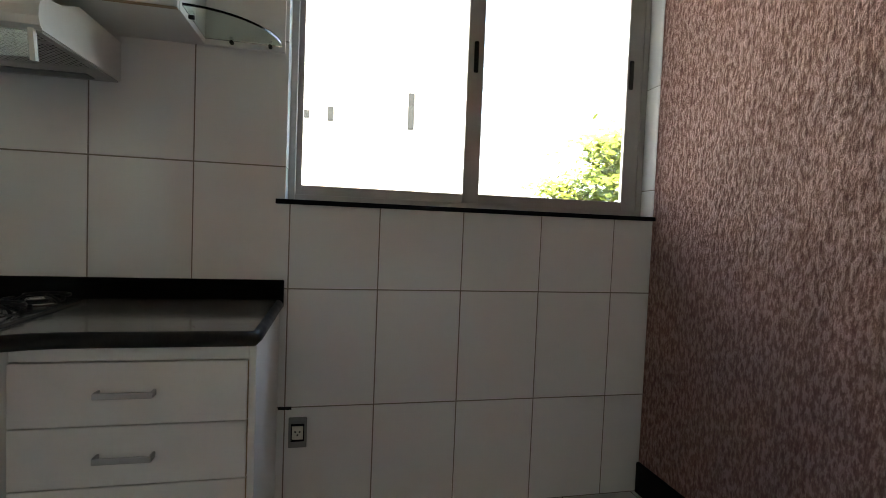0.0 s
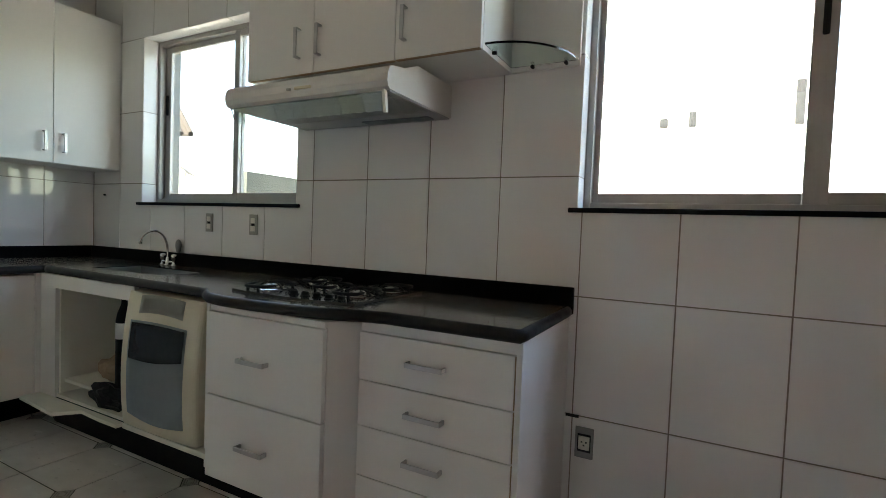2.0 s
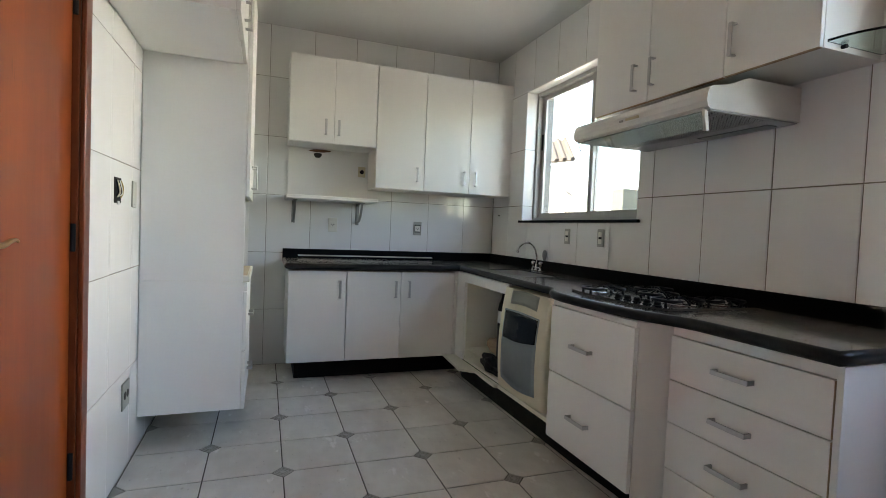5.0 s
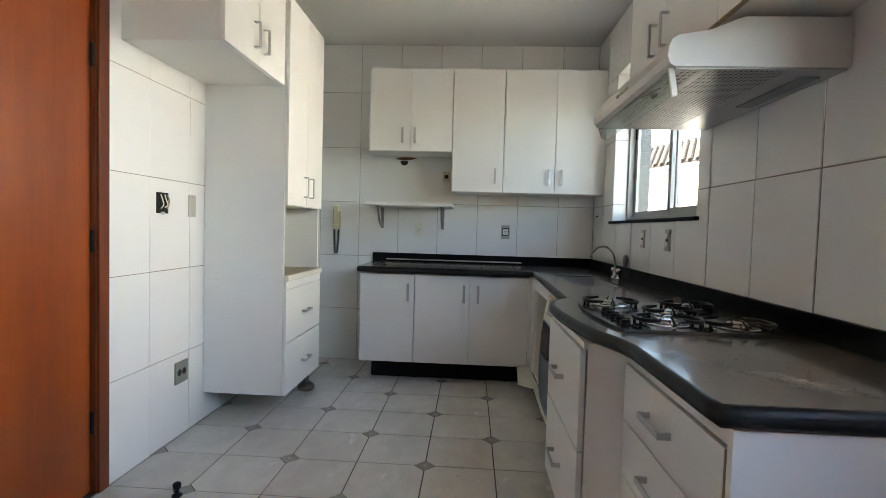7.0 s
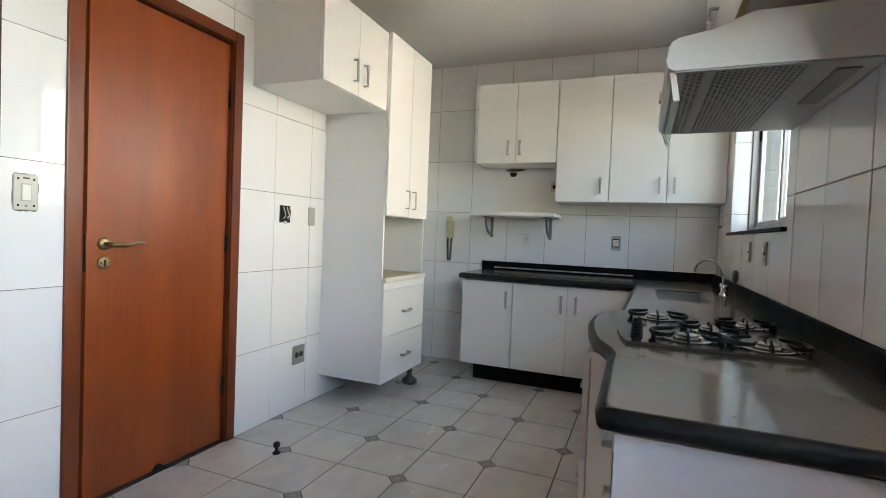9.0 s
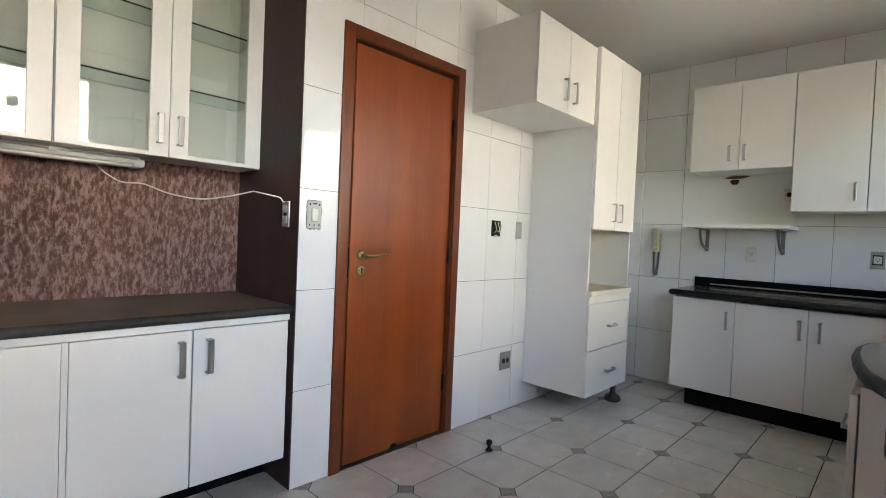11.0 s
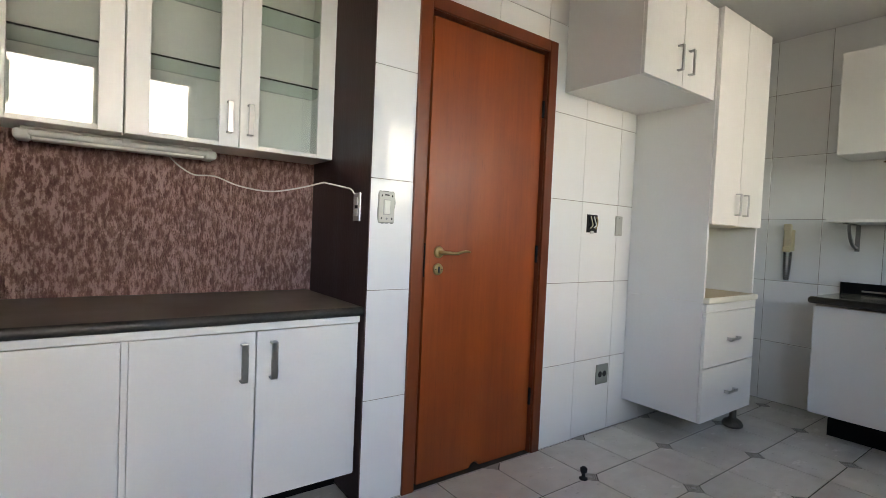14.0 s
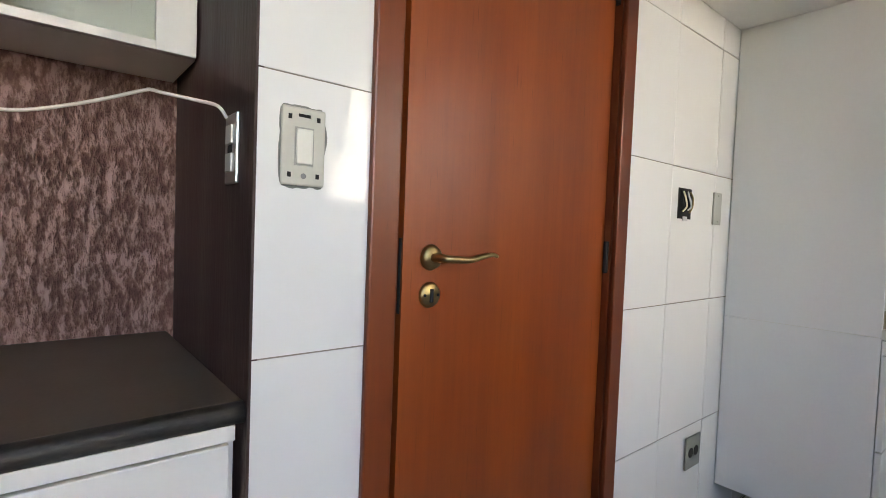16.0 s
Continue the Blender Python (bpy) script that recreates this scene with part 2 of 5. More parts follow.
M_glass = clear_glass("window_glass", (0.97, 0.99, 0.98))
M_visor = thin_glass("greenish_visor_glass", (0.80, 0.85, 0.815), 0.22)
# Invented tint that weakens the daylight through the sink window.
M_dim_glass = thin_glass("dimmed_window_glass", (0.76, 0.78, 0.775))
M_glazed_inner = surface("pale_cabinet_lining", (0.80, 0.815, 0.745), (0.86, 0.87, 0.805), (0.40, 0.5), 3, 60)
M_facade_tile = surface("grey_facade_ceramic", (0.10, 0.105, 0.10), (0.15, 0.155, 0.145), (0.3, 0.45), 6, 60, relief=0.05, vary=0.5)
M_cabglass = clear_glass("cabinet_door_glass", (0.97, 0.99, 0.98), 0.0, 1.62)
M_shelfglass = clear_glass("green_edged_glass", (0.78, 0.92, 0.86))
# Pale grey paints the floor's reflection into the oven glass.
M_ovenglass = surface("smoked_oven_glass_reflection", (0.34, 0.395, 0.425), (0.41, 0.465, 0.495), (0.12, 0.25), 6, 40, relief=0.0)
M_ovendark = surface("dark_oven_glass", (0.02, 0.025, 0.032), (0.035, 0.042, 0.05), (0.1, 0.2), 6, 40, relief=0.0)
M_leaf = leafy()
M_bark_tree = surface("tree_bark", (0.07, 0.05, 0.035), (0.14, 0.11, 0.08), (0.8, 0.9), 8, 60, relief=0.5)
M_ground = surface("street_ground", (0.10, 0.10, 0.095), (0.20, 0.19, 0.175), (0.8, 0.95), 0.2, 6, relief=0.2)
M_render = surface("white_facade", (0.74, 0.73, 0.71), (0.82, 0.81, 0.79), (0.7, 0.85), 0.5, 12, relief=0.1)
M_roof = surface("weathered_dark_roof_tile", (0.014, 0.010, 0.007), (0.028, 0.020, 0.014), (0.8, 0.9), 4, 30, relief=0.3)
M_green = surface("dark_green_wall", (0.034, 0.042, 0.036), (0.044, 0.052, 0.045), (0.7, 0.85), 0.8, 12, relief=0.1)
M_pane_dark = surface("far_window_pane", (0.014, 0.016, 0.018), (0.022, 0.024, 0.026), (0.7, 0.8), 2, 20, relief=0.0, spec=0.1)
M_chip = surface("raw_chipboard_edge", (0.36, 0.25, 0.15), (0.52, 0.39, 0.26), (0.8, 0.9), 30, 300, relief=0.3)
M_soot = surface("soot_and_rust", (0.05, 0.024, 0.010), (0.26, 0.13, 0.055), (0.8, 0.9), 40, 200)
M_burner = surface("burner_aluminium", (0.42, 0.40, 0.38), (0.55, 0.53, 0.50), (0.16, 0.26), 18, 160, metal=1.0, relief=0.0)
M_tube = surface("lamp_diffuser", (0.62, 0.60, 0.56), (0.70, 0.68, 0.64), (0.3, 0.45), 12, 90)

# ---- building blocks ----
ORIGIN = {}


def thing(name, at, label, category, group="", kind=""):
    ob = new(name)
    ob.location = at
    ob.empty_display_size = 0.05
    ORIGIN[ob.name] = Vector(at)
    return tagged(ob, label, category, group, kind)


def part(name, bm, material, parent, label=""):
    """Links a bmesh, drawn in world metres, as one mesh object under a thing or a part."""
    at = ORIGIN.get(parent.name, Vector()) if parent else Vector()
    bmesh.ops.translate(bm, verts=bm.verts, vec=-at)
    bmesh.ops.recalc_face_normals(bm, faces=bm.faces)
    me = bpy.data.meshes.new(name)
    bm.to_mesh(me)
    bm.free()
    me.materials.append(material)
    ob = new(name, me)
    ob.parent = parent
    ORIGIN[ob.name] = at
    return tagged(ob, label) if label else ob


def solo(name, bm, material, label, category, kind="", group=""):
    """A top-level thing of one mesh."""
    return tagged(part(name, bm, material, None), label, category, group, kind)


def box(bm, lo, hi, bev=0.0, seg=2):
    r = bmesh.ops.create_cube(bm, size=1.0)
    vs = r["verts"]
    for v in vs:
        v.co = Vector([a + (b - a) * (c + 0.5) for a, b, c in zip(lo, hi, v.co)])
    if bev:
        es = list({e for v in vs for e in v.link_edges})
        bmesh.ops.bevel(bm, geom=es, offset=bev, segments=seg, affect="EDGES", profile=0.5)
    return bm


def block(lo, hi, bev=0.0, seg=2):
    return box(bmesh.new(), lo, hi, bev, seg)


def prism(bm, outline, axis, a, b):
    """Extrudes an outline (pairs in the plane across axis) from a to b. Axis x: (y, z); y: (x, z); z: (x, y)."""
    def co(p, d):
        return {"x": (d, *p), "y": (p[0], d, p[1]), "z": (*p, d)}[axis]
    lo = [bm.verts.new(co(p, a)) for p in outline]
    hi = [bm.verts.new(co(p, b)) for p in outline]
    bm.faces.new(lo)
    bm.faces.new(hi)
    for i in range(len(lo)):
        j = (i + 1) % len(lo)
        bm.faces.new((lo[i], lo[j], hi[j], hi[i]))
    return bm


def lathe(bm, profile, centre, axis="z", n=20):
    """Turns (radius, height) pairs round an axis through centre."""
    rings = []
    for r, h in profile:
        ring = []
        for k in range(n):
            a = 2 * math.pi * k / n
            c, s = r * math.cos(a), r * math.sin(a)
            p = {"z": (c, s, h), "y": (c, h, s), "x": (h, c, s)}[axis]
            ring.append(bm.verts.new(Vector(centre) + Vector(p)))
        rings.append(ring)
    for ra, rb in zip(rings, rings[1:]):
        for k in range(n):
            bm.faces.new((ra[k], ra[(k + 1) % n], rb[(k + 1) % n], rb[k]))
    bm.faces.new(rings[0])
    bm.faces.new(rings[-1])
    return bm


def sweep(bm, path, radius, n=8):
    """A round tube along a path; radius a number or one for each point."""
    pts = [Vector(p) for p in path]
    rings = []
    side = None
    for i, p in enumerate(pts):
        d = (pts[min(i + 1, len(pts) - 1)] - pts[max(i - 1, 0)]).normalized()
        if side is None:
            side = d.orthogonal().normalized()
        side = (side - d * side.dot(d)).normalized()
        up = d.cross(side)
        r = radius[i] if isinstance(radius, (list, tuple)) else radius
        rings.append([bm.verts.new(p + r * (math.cos(2 * math.pi * k / n) * side + math.sin(2 * math.pi * k / n) * up)) for k in range(n)])
    for ra, rb in zip(rings, rings[1:]):
        for k in range(n):
            bm.faces.new((ra[k], ra[(k + 1) % n], rb[(k + 1) % n], rb[k]))
    bm.faces.new(rings[0])
    bm.faces.new(rings[-1])
    return bm


def smooth(ob):
    for f in ob.data.polygons:
        f.use_smooth = True
    return ob


def curve_points(pts, n=6):
    """A smooth line through the points."""
    pts = [Vector(p) for p in pts]
    out = []
    for i in range(len(pts) - 1):
        p0, p1, p2, p3 = pts[max(i - 1, 0)], pts[i], pts[i + 1], pts[min(i + 2, len(pts) - 1)]
        for k in range(n):
            u = k / n
            out.append(0.5 * ((2 * p1) + (p2 - p0) * u + (2 * p0 - 5 * p1 + 4 * p2 - p3) * u * u + (3 * p1 - p0 - 3 * p2 + p3) * u ** 3))
    return out + [pts[-1]]


def handle(parent, centre, along, out, length=0.125, half=0.0085):
    """A bow handle: a flat strap with softened edges, bent at its ends into two thin feet."""
    c, a, o = Vector(centre), Vector(along), Vector(out)
    s = a.cross(o)
    bm = bmesh.new()

    def bar(p, half_a, half_o, half_s, bev=0.0018):
        e = a * half_a + o * half_o + s * half_s
        e = Vector([abs(v) for v in e])
        box(bm, p - e, p + e, bev, 2)
    bar(c + o * 0.0275, length / 2, 0.0032, half, 0.0026)
    for k in (-1, 1):
        bar(c + o * 0.0135 + a * (k * (length / 2 - 0.0036)), 0.0034, 0.0140, half - 0.0008, 0.0012)
    return part("handle", bm, M_handle, parent, "brushed metal bow handle")


X, Y, Z = Vector((1, 0, 0)), Vector((0, 1, 0)), Vector((0, 0, 1))
NORTH, SOUTH, WEST, EAST, TOP = 2.04, -0.485, -3.385, 1.46, 2.66
WIN1 = (-2.835, -1.515, 1.225, 2.262)
WIN2 = (-0.090, 1.460, 1.225, 2.470)
GAP = 0.0025

# ---- the shell ----
bm = bmesh.new()
y0, y1 = NORTH + GAP, NORTH + 0.25
for x0, x1, z0, z1 in ((-3.55, 1.62, -0.10, WIN1[2]), (-3.55, WIN2[0], WIN1[3], 2.80), (WIN2[0], 1.62, WIN2[3], 2.80), (-3.55, WIN1[0], WIN1[2], WIN1[3]),
                       (WIN1[1], WIN2[0], WIN1[2], WIN1[3]), (WIN2[1], 1.62, WIN2[2], WIN2[3])):
    box(bm, (x0, y0, z0), (x1, y1, z1))
wall_north = solo("wall_north", bm, M_grout, "kitchen wall with two windows, faced in white glazed tiles", "wall", "structure")
wall_west = solo("wall_west", block((-3.55, -0.70, -0.10), (WEST - GAP, y0, 2.80)), M_grout, "end wall faced in white glazed tiles behind the wall cabinets", "wall", "structure")
bm = bmesh.new()
DOOR = (-1.205, -0.395, 2.125)
for x0, x1, z0, z1 in ((WEST - GAP, DOOR[0], -0.10, 2.80), (DOOR[0], DOOR[1], DOOR[2], 2.80), (DOOR[1], -0.182, -0.10, 2.80)):
    box(bm, (x0, -0.66, z0), (x1, SOUTH - GAP, z1))
wall_south = solo("wall_south", bm, M_grout, "white tiled wall with a wooden door beside a brown niche", "wall", "structure")
wall_east = solo("wall_east", block((EAST, -1.24, -0.10), (1.62, y0, 2.80)), M_bark, "wall in grooved brown plaster beside the window", "wall", "structure")
NICHE = -1.12
niche_back = solo("wall_niche_back", block((-0.40, -1.24, -0.10), (EAST, NICHE, 2.80)), M_bark, "niche wall in grooved brown plaster above the sideboard", "wall", "structure")
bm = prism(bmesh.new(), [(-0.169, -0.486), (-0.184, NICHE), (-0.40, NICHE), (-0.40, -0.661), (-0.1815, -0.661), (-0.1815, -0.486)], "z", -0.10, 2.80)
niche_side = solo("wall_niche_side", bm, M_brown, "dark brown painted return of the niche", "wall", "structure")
corridor = solo("wall_behind_door", block((-1.40, -0.80, -0.10), (-0.402, -0.70, 2.80)), M_plaster, "plain plastered wall behind the closed door", "wall", "structure")
ceiling = solo("ceiling", block((-3.55, -1.24, TOP), (1.62, 2.24, TOP + 0.15)), M_ceiling, "off-white painted ceiling, slightly uneven", "ceiling", "structure")
floor = solo("floor", block((-3.55, -1.24, -0.15), (1.62, y0, -0.003)), M_joint, "marbled beige floor tiles with small taupe insets", "floor", "structure")
baseboard = solo("baseboard", block((EAST - 0.018, NICHE + 0.6, 0.0), (EAST, NORTH - 0.002, 0.135), 0.004), M_baseboard, "polished black granite skirting below the brown wall", "skirting", "structure")

# ---- windows ----
def sash(parent, x0, x1, z0, z1, y, latch=None, tl=0.034, tr=0.034, glass=None):
    """A sliding aluminium sash with its pane."""
    t, d = 0.034, 0.022
    bm = bmesh.new()
    box(bm, (x0, y, z0), (x0 + tl, y + d, z1), 0.002)
    box(bm, (x1 - tr, y, z0), (x1, y + d, z1), 0.002)
    box(bm, (x0 + tl, y + 0.001, z0), (x1 - tr, y + d - 0.001, z0 + t + 0.006), 0.002)
    box(bm, (x0 + tl, y + 0.001, z1 - t), (x1 - tr, y + d - 0.001, z1), 0.002)
    s = part("sash", bm, M_frame, parent, "sliding aluminium sash")
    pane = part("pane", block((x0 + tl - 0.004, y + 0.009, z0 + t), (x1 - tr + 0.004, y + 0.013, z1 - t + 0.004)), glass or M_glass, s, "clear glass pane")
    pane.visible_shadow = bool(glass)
    for latch in latch or ():
        part("latch", block((latch - 0.010, y - 0.008, 1.80), (latch + 0.010, y + 0.004, 1.93), 0.006, 3), M_black, s, "black finger latch")
    return s


def window(name, x0, x1, z0, z1, split, latches, label, stiles, glass=None):
    w = thing(name, ((x0 + x1) / 2, NORTH + 0.1, z0), label, "window", kind="structure")
    ya, yb = NORTH + 0.095, NORTH + 0.165
    t = 0.028
    bm = bmesh.new()
    box(bm, (x0, ya, z0), (x0 + t, yb, z1), 0.002)
    box(bm, (x1 - t, ya, z0), (x1, yb, z1), 0.002)
    box(bm, (x0 + t, ya + 0.001, z0), (x1 - t, yb, z0 + t), 0.002)
    box(bm, (x0 + t, ya + 0.001, z1 - t), (x1 - t, yb, z1), 0.002)
    box(bm, (x0 + t, ya + 0.030, z0 + t), (x1 - t, ya + 0.034, z0 + t + 0.012))
    part("window_frame", bm, M_frame, w, "silver aluminium frame with slide tracks")
    a, b = x0 + t, x1 - t
    m_ = stiles[1]
    sash(w, split - m_ / 2, b, z0 + t, z1 - t, ya + 0.006, latches[1], m_, stiles[2], glass)
    sash(w, a, split + m_ / 2 - 0.004, z0 + t, z1 - t, ya + 0.037, latches[0], stiles[0], m_ - 0.01, glass)
    part("window_sill", block((x0 - 0.030, NORTH - 0.020, z0 - 0.016), (min(x1 + 0.028, EAST - 0.001), ya, z0 + 0.002), 0.003), M_baseboard, w, "black granite sill")
    return w


# The sink window's panes carry the added tint, dimming that end of the room.
window("window_1", WIN1[0], WIN1[1], WIN1[2] + 0.002, WIN1[3], -2.10, ((-2.785,), None), "sliding aluminium window with black granite sill over the sink", (0.05, 0.042, 0.034), M_dim_glass)
window("window_2", WIN2[0], WIN2[1], WIN2[2] + 0.002, WIN2[3], 0.652, (None, (0.652, 1.378)), "wide two-pane sliding aluminium window beside the brown wall", (0.022, 0.070, 0.072))


# ---- door ----
door = thing("door_1", (-0.80, SOUTH, 0), "closed red-brown veneered door with dark hardwood casing", "door", kind="structure")
for name, x0, x1, z0, z1 in (("casing", -0.433, -0.372, 0, 2.15), ("casing", -1.226, -1.168, 0, 2.15), ("casing", -1.168, -0.433, 2.092, 2.15)):
    part(name, block((x0, SOUTH - 0.002, z0), (x1, SOUTH + 0.013, z1), 0.004), M_casing, door, "dark red hardwood casing")
for x0, x1, z0, z1 in ((-0.438, -0.395, 0, 2.125), (-1.205, -1.166, 0, 2.125), (-1.166, -0.438, 2.089, 2.125)):
    part("jamb", block((x0, -0.655, z0), (x1, SOUTH - 0.003, z1), 0.002), M_casing, door)
outline = [(-0.468, 0.008), (-0.468, 2.080), (-1.162, 2.080), (-1.162, 0.010), (-0.835, 0.010), (-0.815, 0.034), (-0.785, 0.028), (-0.770, 0.008)]
leaf = part("leaf", prism(bmesh.new(), outline, "y", -0.545, -0.508), M_door, door, "red-brown veneered door leaf with a chipped foot")
for z in (0.30, 1.05, 1.80):
    part("hinge", lathe(bmesh.new(), [(0.006, -0.045), (0.0075, -0.043), (0.0075, 0.043), (0.006, 0.045)], (-1.163, -0.500, z), "z", 10), M_iron, leaf, "dark steel hinge")
bm = lathe(bmesh.new(), [(0.001, 0.012), (0.016, 0.011), (0.024, 0.007), (0.027, 0.0), (0.0265, -0.002)], (-0.537, -0.506, 1.052), "y", 24)
knob = smooth(part("handle_rose", bm, M_bronze, leaf, "round antique brass rose"))
pts = curve_points([(-0.537, -0.498, 1.052), (-0.539, -0.468, 1.052), (-0.556, -0.455, 1.051), (-0.60, -0.453, 1.050), (-0.635, -0.455, 1.057), (-0.665, -0.457, 1.060), (-0.682, -0.458, 1.056)], 6)
smooth(part("lever", sweep(bmesh.new(), pts, [0.010 - 0.0065 * i / (len(pts) - 1) for i in range(len(pts))], 12), M_bronze, knob, "curved antique brass lever"))
bm = lathe(bmesh.new(), [(0.001, 0.007), (0.020, 0.006), (0.025, 0.003), (0.027, -0.002)], (-0.537, -0.506, 0.975), "y", 24)
esc = smooth(part("escutcheon", bm, M_bronze, leaf, "round antique brass escutcheon"))
part("keyhole", block((-0.5415, -0.5005, 0.960), (-0.5325, -0.4975, 0.988), 0.0012), M_dark, esc)
for dx in (-0.017, 0.017):
    part("screw", lathe(bmesh.new(), [(0.003, 0.0065), (0.003, 0.003)], (-0.537 + dx, -0.5045, 0.975), "y", 8), M_dark, esc)
part("strike_plate", block((-0.4675, -0.520, 0.94), (-0.4655, -0.512, 1.09)), M_dark, door, "dark strike plate in the gap")

# ---- cabinets ----
def carcass(parent, lo, hi, t=0.018, open_side=None, material=None):
    """The boards of a cabinet, each a part; open_side one of x+ y- y+."""
    (x0, y0, z0), (x1, y1, z1) = lo, hi
    mat = material or M_white
    a, b = z0 + t, z1 - t
    boards = [("bottom_panel", (x0, y0, z0), (x1, y1, a)), ("top_panel", (x0, y0, b), (x1, y1, z1))]
    if open_side in ("y-", "y+"):
        yy = (y1 - 0.006, y1) if open_side == "y-" else (y0, y0 + 0.006)
        boards += [("side_panel", (x0, y0, a), (x0 + t, y1, b)), ("side_panel", (x1 - t, y0, a), (x1, y1, b)), ("back_panel", (x0 + t, yy[0], a), (x1 - t, yy[1], b))]
    else:
        boards += [("side_panel", (x0, y0, a), (x1, y0 + t, b)), ("side_panel", (x0, y1 - t, a), (x1, y1, b)), ("back_panel", (x0, y0 + t, a), (x0 + 0.006, y1 - t, b))]
    for name, p, q in boards:
        part(name, block(p, q), mat, parent)


def front(parent, lo, hi, name="door", label=""):
    return part(name, block(lo, hi, 0.0022, 2), M_white, parent, label)


G = 0.0015  # half the gap between fronts


def west_cabinet(name, y0, y1, z0, z1, splits, grips, grip_z, back, face, label, category, handle_len=0.115, group=""):
    """A cabinet on the end wall whose doors face the room."""
    c = thing(name, ((back + face) / 2, (y0 + y1) / 2, z0), label, category, group)
    carcass(c, (back, y0 + 0.001, z0), (face - 0.019, y1 - 0.001, z1), open_side="x+")
    edges = [y0, *splits, y1]
    for k, (a, b) in enumerate(zip(edges, edges[1:])):
        d = front(c, (face - 0.018, a + G, z0 + 0.001), (face, b - G, z1 - 0.001))
        for g in grips:
            if a < g < b:
                handle(d, (face, g, grip_z), Z, X, handle_len)
    return c


g = "wall cabinets on the end wall"
west_cabinet("wall_cabinet", 0.222, 0.868, 1.737, 2.372, (0.546,), (0.485, 0.580), 1.857, WEST + 0.002, -3.072, "short white two-door wall cabinet with metal handles", "cabinet", 0.115, g)
west_cabinet("wall_cabinet", 0.872, 1.266, 1.432, 2.372, (), (1.206,), 1.556, WEST + 0.002, -3.072, "tall white single-door wall cabinet", "cabinet", 0.115, g)
west_cabinet("wall_cabinet", 1.268, 2.036, 1.432, 2.372, (1.660,), (1.612, 1.712), 1.556, WEST + 0.002, -3.072, "tall white two-door wall cabinet in the corner", "cabinet", 0.115, g)
g = "base cabinets on the end wall"
west_cabinet("base_cabinet", 0.236, 0.636, 0.155, 0.803, (), (0.590,), 0.672, WEST + 0.03, -2.805, "white single-door base cabinet under black granite", "cabinet", 0.125, g)
west_cabinet("base_cabinet", 0.638, 1.464, 0.155, 0.803, (1.038,), (0.998, 1.100), 0.672, WEST + 0.03, -2.805, "white two-door base cabinet under black granite", "cabinet", 0.125, g)
solo("plinth", block((WEST + 0.05, 0.30, 0.0), (-2.965, 1.60, 0.150)), M_black, "recessed black plinth under the base cabinets", "plinth", "structure")

solo("corner_filler", block((-2.822, 1.466, 0.155), (-2.799, 1.506, 0.813), 0.001), M_white, "white filler strip in the corner between base cabinets", "filler")

# backing board and small shelf under the short wall cabinet
board = thing("backing_board", (WEST + 0.01, 0.55, 1.345), "white board with a scorched hole above the small shelf", "board")
part("panel", block((WEST + 0.001, 0.235, 1.348), (WEST + 0.014, 0.868, 1.735)), M_white, board)
bm = bmesh.new()
ring = [(0.46 + 0.030 * math.cos(a) * (1 + 0.18 * math.sin(3 * a)), 1.682 + 0.024 * math.sin(a) * (1 + 0.2 * math.cos(2 * a))) for a in [2 * math.pi * k / 18 for k in range(18)]]
prism(bm, ring, "x", WEST + 0.0135, WEST + 0.0165)
part("hole", bm, M_dark, board, "ragged black hole")
bm = bmesh.new()
ring = [(0.475 + 0.082 * math.cos(a) * (1 + 0.22 * math.sin(2 * a)), 1.719 + 0.012 * math.sin(a)) for a in [2 * math.pi * k / 20 for k in range(20)]]
prism(bm, ring, "x", WEST + 0.0135, WEST + 0.0152)
part("scorch", bm, M_soot, board, "rusty scorch mark")
solo("wall_shelf", block((WEST + 0.002, 0.212, 1.312), (-3.00, 0.885, 1.338), 0.004), M_white, "small white wall shelf on grey brackets", "shelf")
for y in (0.285, 0.795):
    bm = bmesh.new()
    box(bm, (WEST + 0.001, y - 0.013, 1.135), (WEST + 0.006, y + 0.013, 1.311), 0.001)
    box(bm, (WEST + 0.006, y - 0.013, 1.305), (-3.10, y + 0.013, 1.311), 0.001)
    arc = [(WEST + 0.006 + 0.20 * math.sin(a), 1.150 + 0.152 * (1 - math.cos(a))) for a in [math.pi / 2 * k / 8 for k in range(9)]]
    prism(bm, arc + [(p[0] - 0.008, p[1] + 0.012) for p in reversed(arc)], "y", y - 0.008, y + 0.008)
    solo("shelf_bracket", bm, M_bracket, "curved grey metal shelf bracket", "bracket", group="brackets under the small shelf")

# worktop
TOPZ, LOWZ = 0.856, 0.815
FRONT = [(-0.090, 1.462), (-0.545, 1.458), (-0.610, 1.446), (-0.720, 1.404), (-0.800, 1.387), (-0.90, 1.373), (-1.05, 1.360), (-1.20, 1.360), (-1.30, 1.378), (-1.36, 1.410), (-1.41, 1.452), (-2.10, 1.472)]
SINK = (-2.53, -1.955, 1.605, 1.86)
top = thing("worktop", (-1.8, 1.75, LOWZ), "L-shaped dusty black granite worktop with rounded edge", "worktop")
bm = bmesh.new()
e = 0.014


def slab(outline):
    prism(bm, outline, "z", LOWZ, TOPZ)


